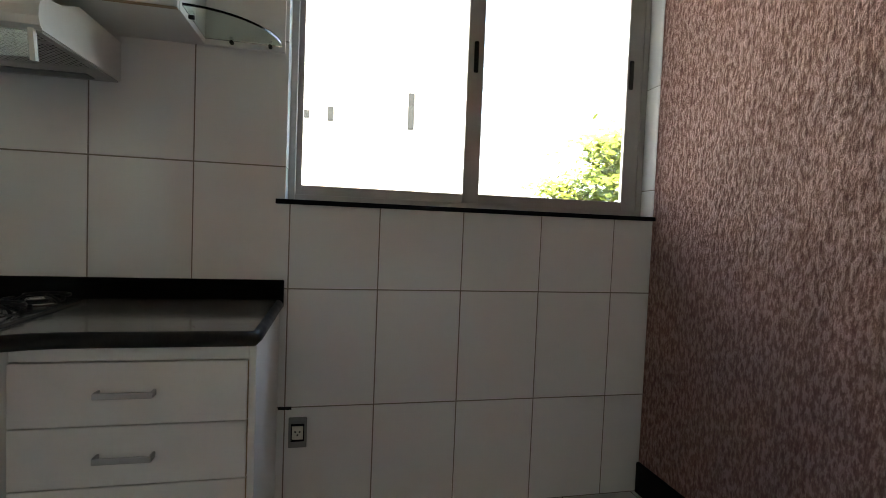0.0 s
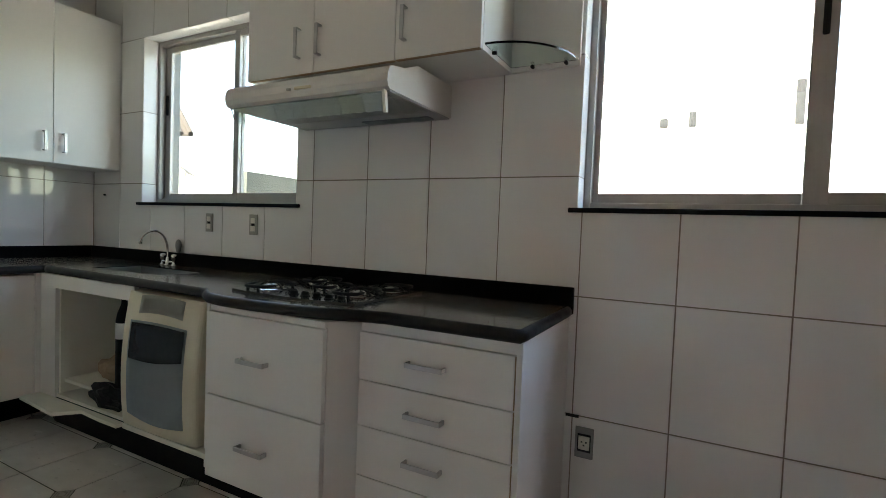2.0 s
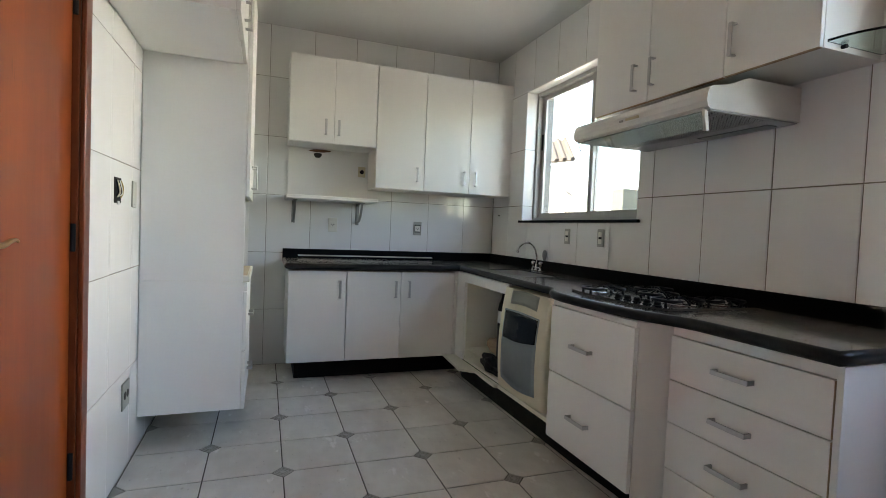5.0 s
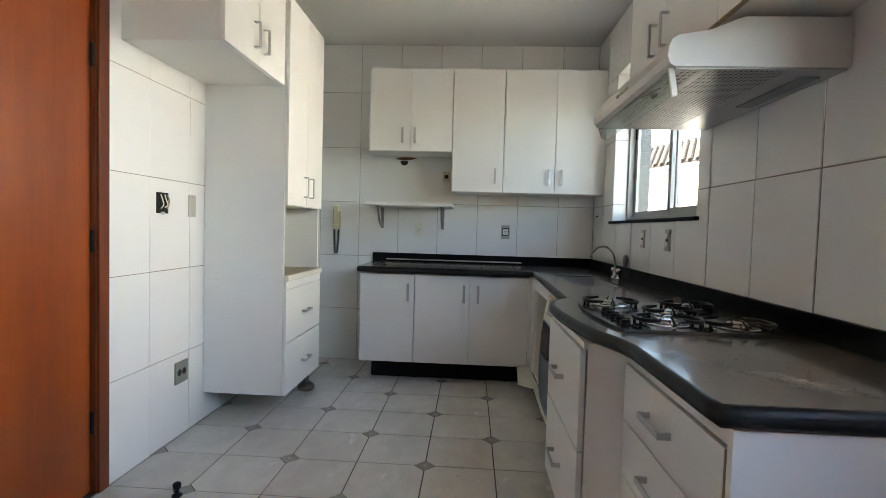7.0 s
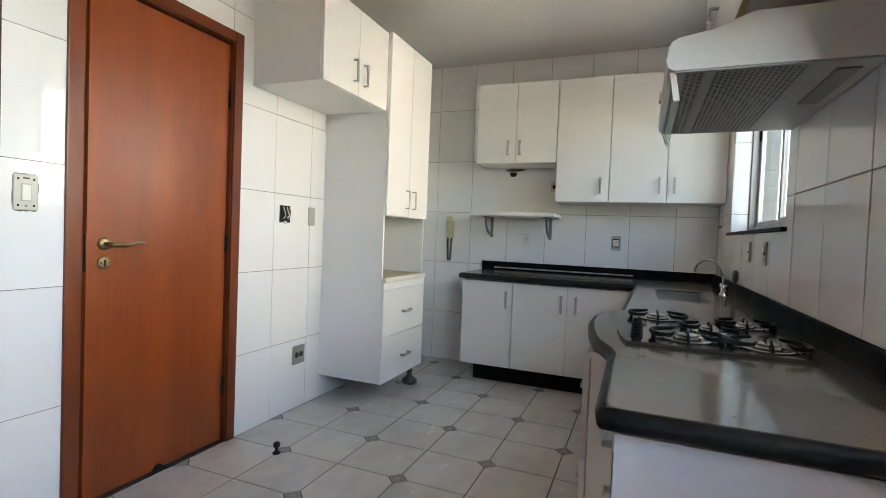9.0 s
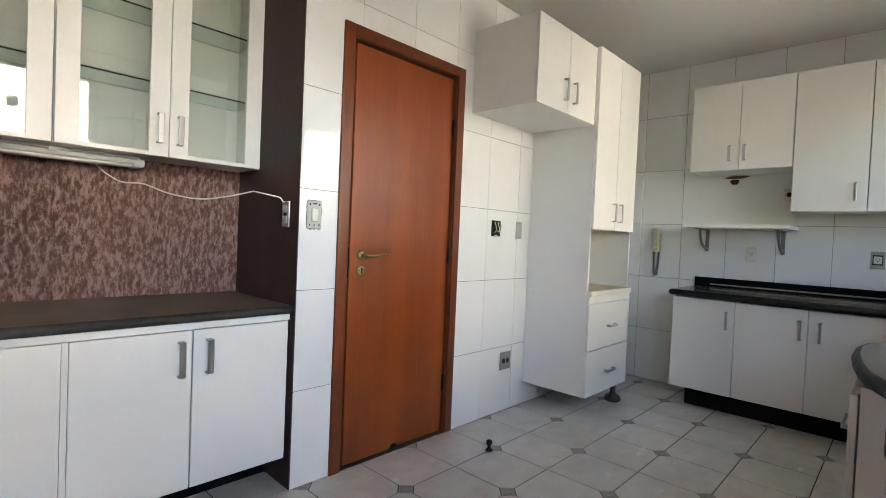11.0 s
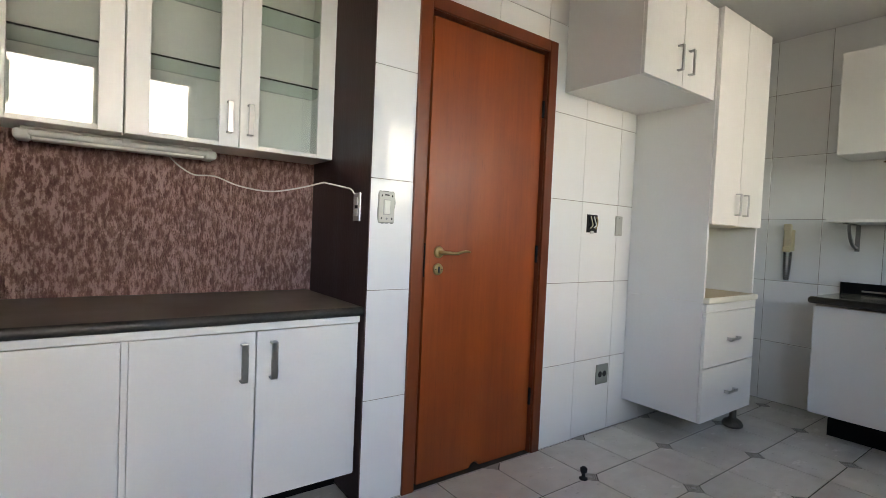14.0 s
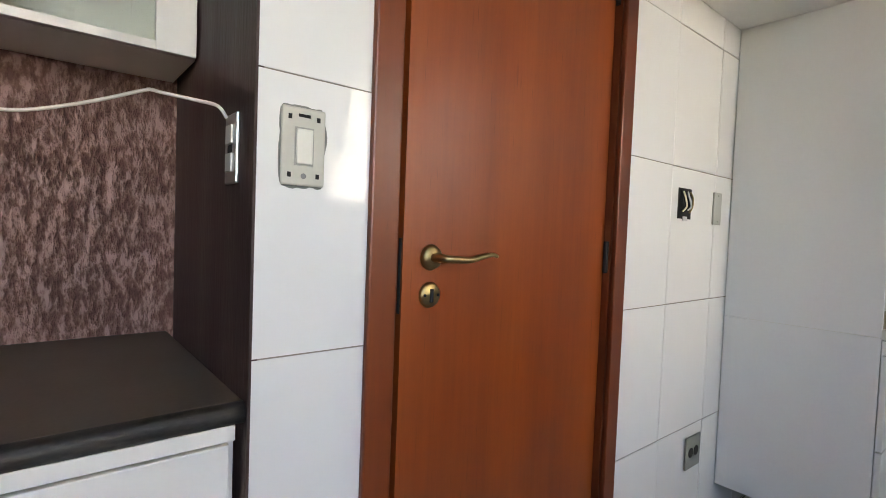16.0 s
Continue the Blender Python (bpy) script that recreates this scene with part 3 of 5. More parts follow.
line = [(x - (0.014 if i == 0 else 0), y + e) for i, (x, y) in enumerate(FRONT[:-1])] + [(SINK[1], 1.4683 + e)]
rungs = [[bm.verts.new(c) for c in ((x, y, TOPZ), (x, 2.018, TOPZ), (x, 2.018, LOWZ), (x, y, LOWZ))] for x, y in line]
for ra, rb in zip(rungs, rungs[1:]):
    for k in range(4):
        bm.faces.new((ra[k], ra[(k + 1) % 4], rb[(k + 1) % 4], rb[k]))
bm.faces.new(rungs[0])
bm.faces.new(rungs[-1])
slab([(SINK[1], SINK[2]), (SINK[1], 1.4683 + e), (SINK[0], 1.4840 + e), (SINK[0], SINK[2])])
slab([(SINK[1], 2.018), (SINK[1], SINK[3]), (SINK[0], SINK[3]), (SINK[0], 2.018)])
slab([(SINK[0], 2.018), (SINK[0], 1.4840 + e), (-2.770 - e, 1.490 + e), (-2.770 - e, 0.215 + e), (-3.365, 0.215 + e), (-3.365, 2.018)])
part("slab", bm, M_counter, top)


def bullnose(path, r=0.0205):
    """A rounded edge along a line on plan, round on its outer side."""
    zc = (TOPZ + LOWZ) / 2
    return sweep(bmesh.new(), [(x, y, zc) for x, y in path], r, 14)


r = 0.0205
edge = [(-0.104, 2.018), (-0.104, 1.476), *[(x, y + e) for x, y in FRONT[1:-1]], (-2.784, 1.504), (-2.784, 0.229), (-3.365, 0.229)]
fine = []
for p, q in zip(edge, edge[1:]):
    n = max(1, int(math.dist(p, q) / 0.03)) if math.dist(p, q) > 0.1 else 1
    fine += [(p[0] + (q[0] - p[0]) * k / n, p[1] + (q[1] - p[1]) * k / n) for k in range(n)]
fine.append(edge[-1])
smooth(part("edge", bullnose(fine), M_edge, top, "rounded black granite edge"))
bm = block((-3.363, 2.018, TOPZ - 0.03), (-0.083, 2.038, 0.928), 0.003)
part("upstand", bm, M_baseboard, top, "black granite upstand")
bm = block((-3.383, 0.212, TOPZ - 0.03), (-3.363, 2.038, 0.928), 0.003)
part("upstand", bm, M_baseboard, top, "black granite upstand")
solo("metal_strip", block((-3.362, 0.33, 0.872), (-3.352, 1.46, 0.882), 0.001), M_alu, "thin loose aluminium strip along the upstand", "strip")

basin = thing("sink", (-2.24, 1.73, 0.70), "small stainless steel undermount sink", "sink")
bm = bmesh.new()
x0, x1, y0, y1 = SINK
rims = [(0.0, LOWZ + 0.0), (0.004, LOWZ - 0.06), (0.012, 0.715), (0.03, 0.700)]
loops = []
for inset, z in rims:
    loops.append([bm.verts.new(p) for p in ((x0 + inset, y0 + inset, z), (x1 - inset, y0 + inset, z), (x1 - inset, y1 - inset, z), (x0 + inset, y1 - inset, z))])
for a, b in zip(loops, loops[1:]):
    for k in range(4):
        bm.faces.new((a[k], a[(k + 1) % 4], b[(k + 1) % 4], b[k]))
bm.faces.new(loops[-1])
part("bowl", bm, M_steel, basin)
bm = bmesh.new()
for p, q in (((x0, y0 - 0.002), (x1, y0 + 0.003)), ((x0, y1 - 0.003), (x1, y1 + 0.002)), ((x0 - 0.002, y0 + 0.003), (x0 + 0.003, y1 - 0.003)), ((x1 - 0.003, y0 + 0.003), (x1 + 0.002, y1 - 0.003))):
    box(bm, (*p, LOWZ - 0.02), (*q, TOPZ - 0.006), 0.001)
part("rim", bm, M_steel, basin, "bright steel rim inside the cut-out")
part("drain", lathe(bmesh.new(), [(0.030, 0.0), (0.030, 0.003), (0.022, 0.004), (0.018, 0.001)], (-2.24, 1.73, 0.7005), "z", 20), M_chrome, basin, "chrome drain")

TX, TY = -2.440, 1.962
tap = thing("tap", (TX, TY, TOPZ), "slim chrome two-handled kitchen tap with swan neck", "tap")
smooth(part("base", lathe(bmesh.new(), [(0.020, 0), (0.020, 0.005), (0.012, 0.010), (0.010, 0.045), (0.008, 0.05)], (TX, TY, TOPZ), "z", 16), M_chrome, tap))
pts = curve_points([(TX, TY, 0.895), (TX, TY - 0.002, 0.965), (TX - 0.002, TY - 0.022, 1.025), (TX - 0.006, TY - 0.062, 1.056), (TX - 0.012, TY - 0.105, 1.052), (TX - 0.017, TY - 0.135, 1.028), (TX - 0.019, TY - 0.146, 1.006)], 6)
smooth(part("spout", sweep(bmesh.new(), pts, 0.0062, 12), M_chrome, tap, "bent chrome spout"))
smooth(part("aerator", lathe(bmesh.new(), [(0.008, 0.0), (0.0095, 0.003), (0.0095, 0.022), (0.007, 0.026)], (TX - 0.019, TY - 0.148, 0.984), "z", 12), M_chrome, tap))
for dx in (-0.052, 0.052):
    smooth(part("valve", lathe(bmesh.new(), [(0.017, 0), (0.017, 0.005), (0.009, 0.010), (0.009, 0.034), (0.015, 0.040), (0.016, 0.060), (0.010, 0.067), (0.002, 0.069)], (TX + dx, TY + 0.004, TOPZ), "z", 14), M_chrome, tap, "chrome cross valve"))
part("bridge", block((TX - 0.052, TY - 0.005, 0.872), (TX + 0.052, TY + 0.009, 0.884), 0.004), M_chrome, tap)
bm = lathe(bmesh.new(), [(0.010, 0.0), (0.018, 0.006), (0.027, 0.035), (0.027, 0.055), (0.020, 0.072), (0.004, 0.080)], (-2.425, 0.0, 0.929), "z", 14)
for v in bm.verts:
    v.co.y = 2.018 + v.co.y * 0.6 - (v.co.x + 2.425) * 0.2
smooth(solo("scraper", bm, M_bracket, "dark oval plastic scraper leaning on the upstand", "kitchen tool"))

# ---- hob ----
hob = thing("gas_hob", (-1.0, 1.7, TOPZ), "black glass five-burner gas hob with iron supports", "hob")
outline = [(-1.30, 1.945), (-0.695, 1.945), (-0.695, 1.49), (-0.78, 1.472), (-0.90, 1.458), (-1.0, 1.455), (-1.10, 1.458), (-1.215, 1.47), (-1.30, 1.488)]
part("glass_plate", prism(bmesh.new(), outline, "z", TOPZ + 0.001, TOPZ + 0.009), M_hobglass, hob, "black glass plate with a curved front")
for k in range(5):
    bm = lathe(bmesh.new(), [(0.018, 0), (0.018, 0.003), (0.0150, 0.004), (0.0140, 0.013), (0.012, 0.016), (0.002, 0.0165)], (-1.0 + 0.056 * k, 1.518, TOPZ + 0.009), "z", 16)
    box(bm, (-1.0025 + 0.056 * k, 1.506, TOPZ + 0.020), (-0.9975 + 0.056 * k, 1.530, TOPZ + 0.028), 0.001)
    part("knob", bm, M_black, hob, "black control knob")
for cx, cy, s in ((-1.19, 1.585, 1.0), (-0.81, 1.655, 1.0), (-1.165, 1.862, 0.9), (-0.79, 1.855, 1.0), (-1.0, 1.735, 0.85)):
    z = TOPZ + 0.009
    part("burner_plate", lathe(bmesh.new(), [(0.066 * s, 0), (0.066 * s, 0.003), (0.060 * s, 0.0045), (0.040 * s, 0.0032), (0.030 * s, 0.003)], (cx, cy, z), "z", 32), M_burner, hob, "polished aluminium drip plate")
    b = smooth(part("burner", lathe(bmesh.new(), [(0.036 * s, 0.003), (0.038 * s, 0.006), (0.032 * s, 0.008), (0.032 * s, 0.012), (0.029 * s, 0.013)], (cx, cy, z), "z", 28), M_burner, hob, "aluminium burner ring"))
    part("burner_cap", lathe(bmesh.new(), [(0.027 * s, 0.0), (0.029 * s, 0.002), (0.028 * s, 0.004), (0.020 * s, 0.0055), (0.002, 0.006)], (cx, cy, z + 0.013), "z", 24), M_burner, b)
    bm = bmesh.new()
    for k in (-1, 1):
        loop = []
        for q in range(11):
            w = -math.pi / 2 + math.pi * q / 10
            cw, sw = math.cos(w), math.sin(w)
            loop.append((cx + 0.056 * s * math.copysign(abs(sw) ** 0.85, sw), cy + k * s * (0.058 + 0.040 * abs(cw) ** 0.8), z + 0.017))
        ends = [(cx + f * 0.060 * s, cy + k * 0.046 * s, z + 0.019) for f in (-1, 1)]
        tips = [(cx + f * 0.040 * s, cy + k * 0.036 * s, z + 0.024) for f in (-1, 1)]
        sweep(bm, [tips[0], ends[0], *loop[1:-1], ends[1], tips[1]], [0.004, 0.0055, *[0.0065] * 9, 0.0055, 0.004], 8)
        for f in (-0.5, 0.5):
            foot = (cx + f * 0.056 * s, cy + k * 0.090 * s)
            sweep(bm, [(*foot, z), (*foot, z + 0.015)], 0.006, 6)
    for k in (-1, 1):
        sweep(bm, [(cx + k * 0.022 * s, cy, z + 0.028), (cx + k * 0.034 * s, cy, z + 0.024), (cx + k * 0.052 * s, cy, z + 0.014), (cx + k * 0.062 * s, cy, z + 0.003)], [0.0022, 0.0036, 0.0040, 0.0045], 6)
    smooth(part("pan_support", bm, M_iron, hob, "black cast iron pan support"))

# ---- base units along the window wall ----
unit = thing("drawer_unit", (-0.39, 1.76, 0), "white four-drawer base unit with bare end panel", "cabinet")
part("end_panel", block((-0.116, 1.492, 0.0), (-0.098, 2.037, LOWZ - 0.001), 0.001), M_white, unit, "white end panel")
part("body", block((-0.665, 1.532, 0.117), (-0.1165, 2.03, LOWZ - 0.002)), M_white, unit)
zs = (0.776, 0.613, 0.457, 0.286, 0.117)
for hi, lo in zip(zs, zs[1:]):
    d = front(unit, (-0.667, 1.488, lo + G), (-0.119, 1.507, hi - G), "drawer")
    handle(d, (-0.405, 1.488, hi - 0.078), X, -Y, 0.135)
    part("raw_edge", block((-0.1188, 1.4895, lo + 0.004), (-0.1172, 1.5065, hi - 0.004)), M_chip, d, "bare chipboard edge")
part("rail", block((-0.667, 1.496, 0.778), (-0.117, 1.511, LOWZ - 0.002)), M_white, unit)

unit = thing("wide_drawer_unit", (-1.0, 1.7, 0), "white two-drawer pan unit under the hob", "cabinet")
part("body", block((-1.285, 1.424, 0.165), (-0.735, 2.03, LOWZ - 0.002)), M_white, unit)
for hi, lo in ((0.792, 0.481), (0.479, 0.163)):
    d = front(unit, (-1.290, 1.374, lo + G), (-0.728, 1.392, hi - G), "drawer")
    handle(d, (-1.035, 1.374, (hi + lo) / 2 + 0.0), X, -Y, 0.135)
part("rail", block((-1.288, 1.385, 0.793), (-0.730, 1.401, LOWZ - 0.002)), M_white, unit)
part("filler", prism(bmesh.new(), [(-0.733, 1.396), (-0.728, 1.396), (-0.669, 1.505), (-0.669, 1.53), (-0.733, 1.53)], "z", 0.117, LOWZ - 0.002), M_white, unit, "angled white filler panel")
solo("plinth", prism(bmesh.new(), [(-2.96, 1.60), (-2.75, 1.535), (-1.30, 1.535), (-0.74, 1.555), (-0.118, 1.575), (-0.118, 2.03), (-2.96, 2.03)], "z", 0.0, 0.116), M_black, "recessed black plinth along the window wall", "plinth", "structure")

def oven_face(x, z):
    """Where the oven's front stands at x and z: rounded at its ends and swelling like a barrel."""
    e = min(1.0, min(x + 1.955, -1.43 - x) / 0.026)
    swell = 0.036 * (1 - ((z - 0.42) / 0.36) ** 2)
    return 1.480 - 0.018 * math.sqrt(max(0.0, 1 - (1 - e) ** 2)) - 0.008 * math.sin(math.pi * (x + 1.955) / 0.525) - swell


oven = thing("built_in_oven", (-1.66, 1.70, 0.2), "cream built-in electric oven, tilted loose in its opening", "oven")
part("body", block((-1.90, 1.503, 0.215), (-1.44, 1.98, 0.79), 0.006), M_cream, oven)
bm = bmesh.new()
n = 14
xs = [-1.955 + d for d in (0, 0.003, 0.008, 0.016, 0.030)]
xs += [-1.925 + 0.465 * k / n for k in range(1, n)] + [-3.385 - x for x in reversed(xs)]
grid = []
for q in range(17):
    z = 0.205 + 0.592 * q / 16
    row = [bm.verts.new((-1.955, 1.502, z))] + [bm.verts.new((x, oven_face(x, z), z)) for x in xs] + [bm.verts.new((-1.43, 1.502, z))]
    grid.append(row)
for ra, rb in zip(grid, grid[1:]):
    for k in range(len(ra)):
        q = (k + 1) % len(ra)
        bm.faces.new((ra[k], ra[q], rb[q], rb[k]))
bm.faces.new(grid[0])
bm.faces.new(grid[-1])
door_ = part("door", bm, M_cream, oven, "bowed cream oven front")
bm = bmesh.new()
rows = []
for j in range(13):
    v = j / 12
    row = []
    for k in range(13):
        u = k / 12
        x = -1.888 + 0.390 * u
        arch = 0.035 * math.sin(math.pi * u)
        z = 0.265 - 0.02 * math.sin(math.pi * u) + v * (0.412 + arch * 0.2 + 0.02 * math.sin(math.pi * u))
        row.append(bm.verts.new((x, oven_face(x, z) - 0.003, z)))
    rows.append(row)
for a, b in zip(rows, rows[1:]):
    for k in range(12):
        bm.faces.new((a[k], a[k + 1], b[k + 1], b[k]))
bmesh.ops.solidify(bm, geom=bm.faces[:], thickness=-0.003)
# Upper glass stays dark, where no reflection is painted.
dk = bmesh.new()
for k in range(1):
    rows_ = []
    for j in range(6):
        row = []
        for i_ in range(13):
            u = i_ / 12
            x = -1.876 + 0.366 * u
            z = 0.512 + 0.030 * u - 0.012 * math.sin(math.pi * u) + j / 5 * (0.156 - 0.030 * u + 0.018 * math.sin(math.pi * u))
            row.append(dk.verts.new((x, oven_face(x, z) - 0.0045, z)))
        rows_.append(row)
    for a, b in zip(rows_, rows_[1:]):
        for i_ in range(12):
            dk.faces.new((a[i_], a[i_ + 1], b[i_ + 1], b[i_]))
bmesh.ops.solidify(dk, geom=dk.faces[:], thickness=-0.001)
smooth(part("window", bm, M_ovenglass, door_, "smoked oven window with a pale reflection painted in"))
smooth(part("window_shade", dk, M_ovendark, door_, "upper glass left dark, outside the painted reflection"))
bm = bmesh.new()
rows = []
for j in range(5):
    row = []
    for k in range(13):
        u = k / 12
        x = -1.835 + 0.30 * u
        z = 0.712 + 0.010 * math.sin(math.pi * u) + 0.076 * j / 4
        row.append(bm.verts.new((x, oven_face(x, z) - 0.003, z)))
    rows.append(row)
for a, b in zip(rows, rows[1:]):
    for k in range(12):
        bm.faces.new((a[k], a[k + 1], b[k + 1], b[k]))
bmesh.ops.solidify(bm, geom=bm.faces[:], thickness=-0.002)
smooth(part("control_panel", bm, M_plate, door_, "grey control panel"))
solo("oven_rail", block((-1.95, 1.44, 0.172), (-1.31, 1.50, 0.196), 0.002), M_inner, "chipped cream rail under the oven", "rail")
solo("oven_side_board", block((-1.425, 1.47, 0.118), (-1.408, 2.03, LOWZ - 0.002), 0.001), M_white, "white divider board beside the oven", "board")

cab = thing("sink_cabinet", (-2.3, 1.72, 0.1), "open white sink cabinet with its door missing", "cabinet")
bm = bmesh.new()
box(bm, (-2.795, 1.486, 0.745), (-1.945, 1.504, LOWZ - 0.002))
box(bm, (-2.795, 1.487, 0.165), (-2.645, 1.505, 0.745))
part("face_frame", bm, M_white, cab)
for name, lo, hi in (("side_panel", (-2.645, 1.506, 0.17), (-2.630, 2.03, 0.80)), ("side_panel", (-1.962, 1.506, 0.17), (-1.947, 2.03, 0.80)),
                     ("back_panel", (-2.630, 2.015, 0.19), (-1.962, 2.030, 0.69)), ("bottom_panel", (-2.630, 1.49, 0.17), (-1.962, 2.014, 0.186))):
    part(name, block(lo, hi), M_inner, cab)
bm = prism(bmesh.new(), [(-2.80, 1.396), (-2.414, 1.369), (-2.335, 1.462), (-2.16, 1.452), (-2.02, 1.452), (-2.02, 1.486), (-2.80, 1.486)], "z", 0.150, 0.167)
part("bottom_board", bm, M_inner, cab, "broken protruding bottom board")
part("loose_board", block((-2.62, 1.52, 0.245), (-2.34, 1.78, 0.262), 0.001), M_inner, cab, "loose inner board")
rng = random.Random(4)
bm = bmesh.new()
bmesh.ops.create_icosphere(bm, subdivisions=3, radius=1.0)
for v in bm.verts:
    k = 1 + 0.35 * noise.noise(v.co * 2.1) + 0.14 * noise.noise(v.co * 6.0)
    v.co = Vector((-2.38 + 0.18 * v.co.x * k, 1.72 + 0.12 * v.co.y * k, max(0.264, 0.315 + 0.075 * v.co.z * k)))
solo("paper_bag", bm, M_paper, "crumpled brown paper bag in the sink cabinet", "bag")
bm = bmesh.new()
bmesh.ops.create_icosphere(bm, subdivisions=3, radius=1.0)
for v in bm.verts:
    k = 1 + 0.3 * noise.noise(v.co * 2.6 + Vector((3, 1, 0))) + 0.1 * noise.noise(v.co * 7.0)
    v.co = Vector((-2.20 + 0.16 * v.co.x * k, 1.525 + 0.042 * v.co.y * k, max(0.1875, 0.240 + 0.062 * v.co.z * k)))
solo("dark_cloth", bm, M_black, "bundled dark cloth at the cabinet's mouth", "cloth")
BX, BY = -2.235, 1.605
bottle = thing("bottle", (BX, BY, 0.187), "tall dark plastic bottle with a pale label", "bottle")
smooth(part("body", lathe(bmesh.new(), [(0.034, 0), (0.037, 0.01), (0.037, 0.42), (0.030, 0.46), (0.015, 0.50), (0.013, 0.53)], (BX, BY, 0.187), "z", 18), M_black, bottle))
smooth(part("label", lathe(bmesh.new(), [(0.0378, 0.33), (0.0378, 0.41)], (BX, BY, 0.187), "z", 18), M_white, bottle, "pale label"))
smooth(part("cap", lathe(bmesh.new(), [(0.016, 0.53), (0.016, 0.555), (0.013, 0.558)], (BX, BY, 0.187), "z", 14), M_dark, bottle))
smooth(solo("drain_pipe", sweep(bmesh.new(), curve_points([(-2.24, 1.73, 0.698), (-2.24, 1.73, 0.56), (-2.25, 1.76, 0.50), (-2.3, 1.86, 0.5), (-2.35, 2.01, 0.52)], 5), 0.02, 10), M_rocker, "white plastic drain pipe under the sink", "pipe"))

# ---- wall units and hood on the window wall ----
unit = thing("wall_cabinet", (-0.94, 1.88, 1.757), "white three-door wall cabinet above the cooker hood", "cabinet")
carcass(unit, (-1.513, 1.741, 1.757), (-0.371, NORTH - 0.003, 2.372), open_side="y-")
edges = (-1.514, -1.127, -0.724, -0.370)
for k, (a, b) in enumerate(zip(edges, edges[1:])):
    d = front(unit, (a + G, 1.721, 1.758), (b - G, 1.739, 2.371))
    handle(d, ((-1.205, -1.092, -0.680)[k], 1.721, 1.882), Z, -Y, 0.125)
    part("raw_edge", block((a + 0.004, 1.7225, 1.7555), (b - 0.004, 1.7385, 1.7578)), M_chip, d, "bare chipboard edge")
shelf = thing("corner_shelf", (-0.23, 1.95, 1.757), "white corner end unit with curved glass shelves", "shelf")
part("back_panel", block((-0.369, NORTH - 0.020, 1.757), (-0.100, NORTH - 0.003, 2.372), 0.001), M_white, shelf)
for z in (1.775, 2.075):
    arc = [(-0.368 + 0.258 * math.sin(a), 2.019 - 0.268 * math.cos(a)) for a in [math.pi / 2 * k / 16 for k in range(17)]]
    g_ = part("glass_shelf", prism(bmesh.new(), arc + [(-0.368, 2.019)], "z", z, z + 0.008), M_shelfglass, shelf, "quarter-round glass shelf")
    g_.visible_shadow = False
    for px, py, ax in ((-0.15, 2.012, "y"), (-0.28, 2.012, "y"), (-0.360, 1.82, "x")):
        part("peg", lathe(bmesh.new(), [(0.006, -0.008), (0.007, -0.006), (0.007, 0.008)], (px, py, z - 0.006), ax, 10), M_iron, shelf, "small dark shelf peg")

hood = thing("cooker_hood", (-1.045, 1.80, 1.6), "off-white cooker hood with perforated filters and glass visor", "cooker hood")
H0, H1 = -1.452, -0.638
prof = [(1.574, 1.602), (1.562, 1.610), (1.556, 1.630), (1.558, 1.655), (1.567, 1.676), (1.584, 1.686), (1.668, 1.700), (1.735, 1.728), (1.755, 1.735), (2.036, 1.735), (2.036, 1.602)]
bm = bmesh.new()
prism(bm, prof, "x", H0, H1)
part("body", bm, M_hood, hood)
bm = bmesh.new()
for x0, x1, y0, y1 in ((H0 + 0.02, H1 - 0.02, 1.585, 1.600), (H0 + 0.02, H1 - 0.02, 1.655, 1.672), (H0 + 0.02, H1 - 0.02, 1.885, 2.030), (H0 + 0.005, H0 + 0.02, 1.58, 2.03), (H1 - 0.02, H1 - 0.005, 1.58, 2.03)):
    box(bm, (x0, y0, 1.5965), (x1, y1, 1.6015))
part("underside_frame", bm, M_mesh, hood, "grey metal underside")


def perforated(x0, x1, y0, y1, z, pitch=0.0132):
    """A plate with a grid of square-cut holes: crossing strips over a dark backing."""
    b = bmesh.new()
    nx, ny = int((x1 - x0) / pitch), int((y1 - y0) / pitch)
    for i in range(nx + 1):
        x = x0 + (x1 - x0) * i / nx
        box(b, (x - 0.0027, y0, z), (x + 0.0027, y1, z + 0.001))
    for j in range(ny + 1):
        y = y0 + (y1 - y0) * j / ny
        box(b, (x0, y - 0.0027, z - 0.0006), (x1, y + 0.0027, z + 0.0002))
    return b


for x0, x1, y0, y1 in ((H0 + 0.024, H1 - 0.024, 1.603, 1.652), (H0 + 0.024, H1 - 0.024, 1.675, 1.882)):
    f_ = part("filter", perforated(x0, x1, y0, y1, 1.598), M_mesh, hood, "perforated grease filter")
    part("filter_backing", block((x0, y0, 1.5998), (x1, y1, 1.6014)), M_dark, f_)
part("lamp_cover", block((-1.04, 1.945, 1.592), (-0.70, 1.998, 1.597), 0.002), M_bracket, hood, "dark lamp cover")
part("visor", prism(bmesh.new(), [(1.578, 1.600), (1.5805, 1.600), (1.5985, 1.538), (1.596, 1.537)], "x", H0 + 0.03, H1 - 0.03), M_visor, hood, "greenish glass visor")
part("visor_clip", prism(bmesh.new(), [(1.566, 1.603), (1.582, 1.603), (1.594, 1.528), (1.580, 1.526)], "x", H1 - 0.03, H1 - 0.018), M_rocker, hood, "white visor bracket")
part("visor_clip", prism(bmesh.new(), [(1.570, 1.603), (1.574, 1.603), (1.592, 1.553), (1.588, 1.551)], "x", H0 + 0.018, H0 + 0.021), M_bracket, hood)
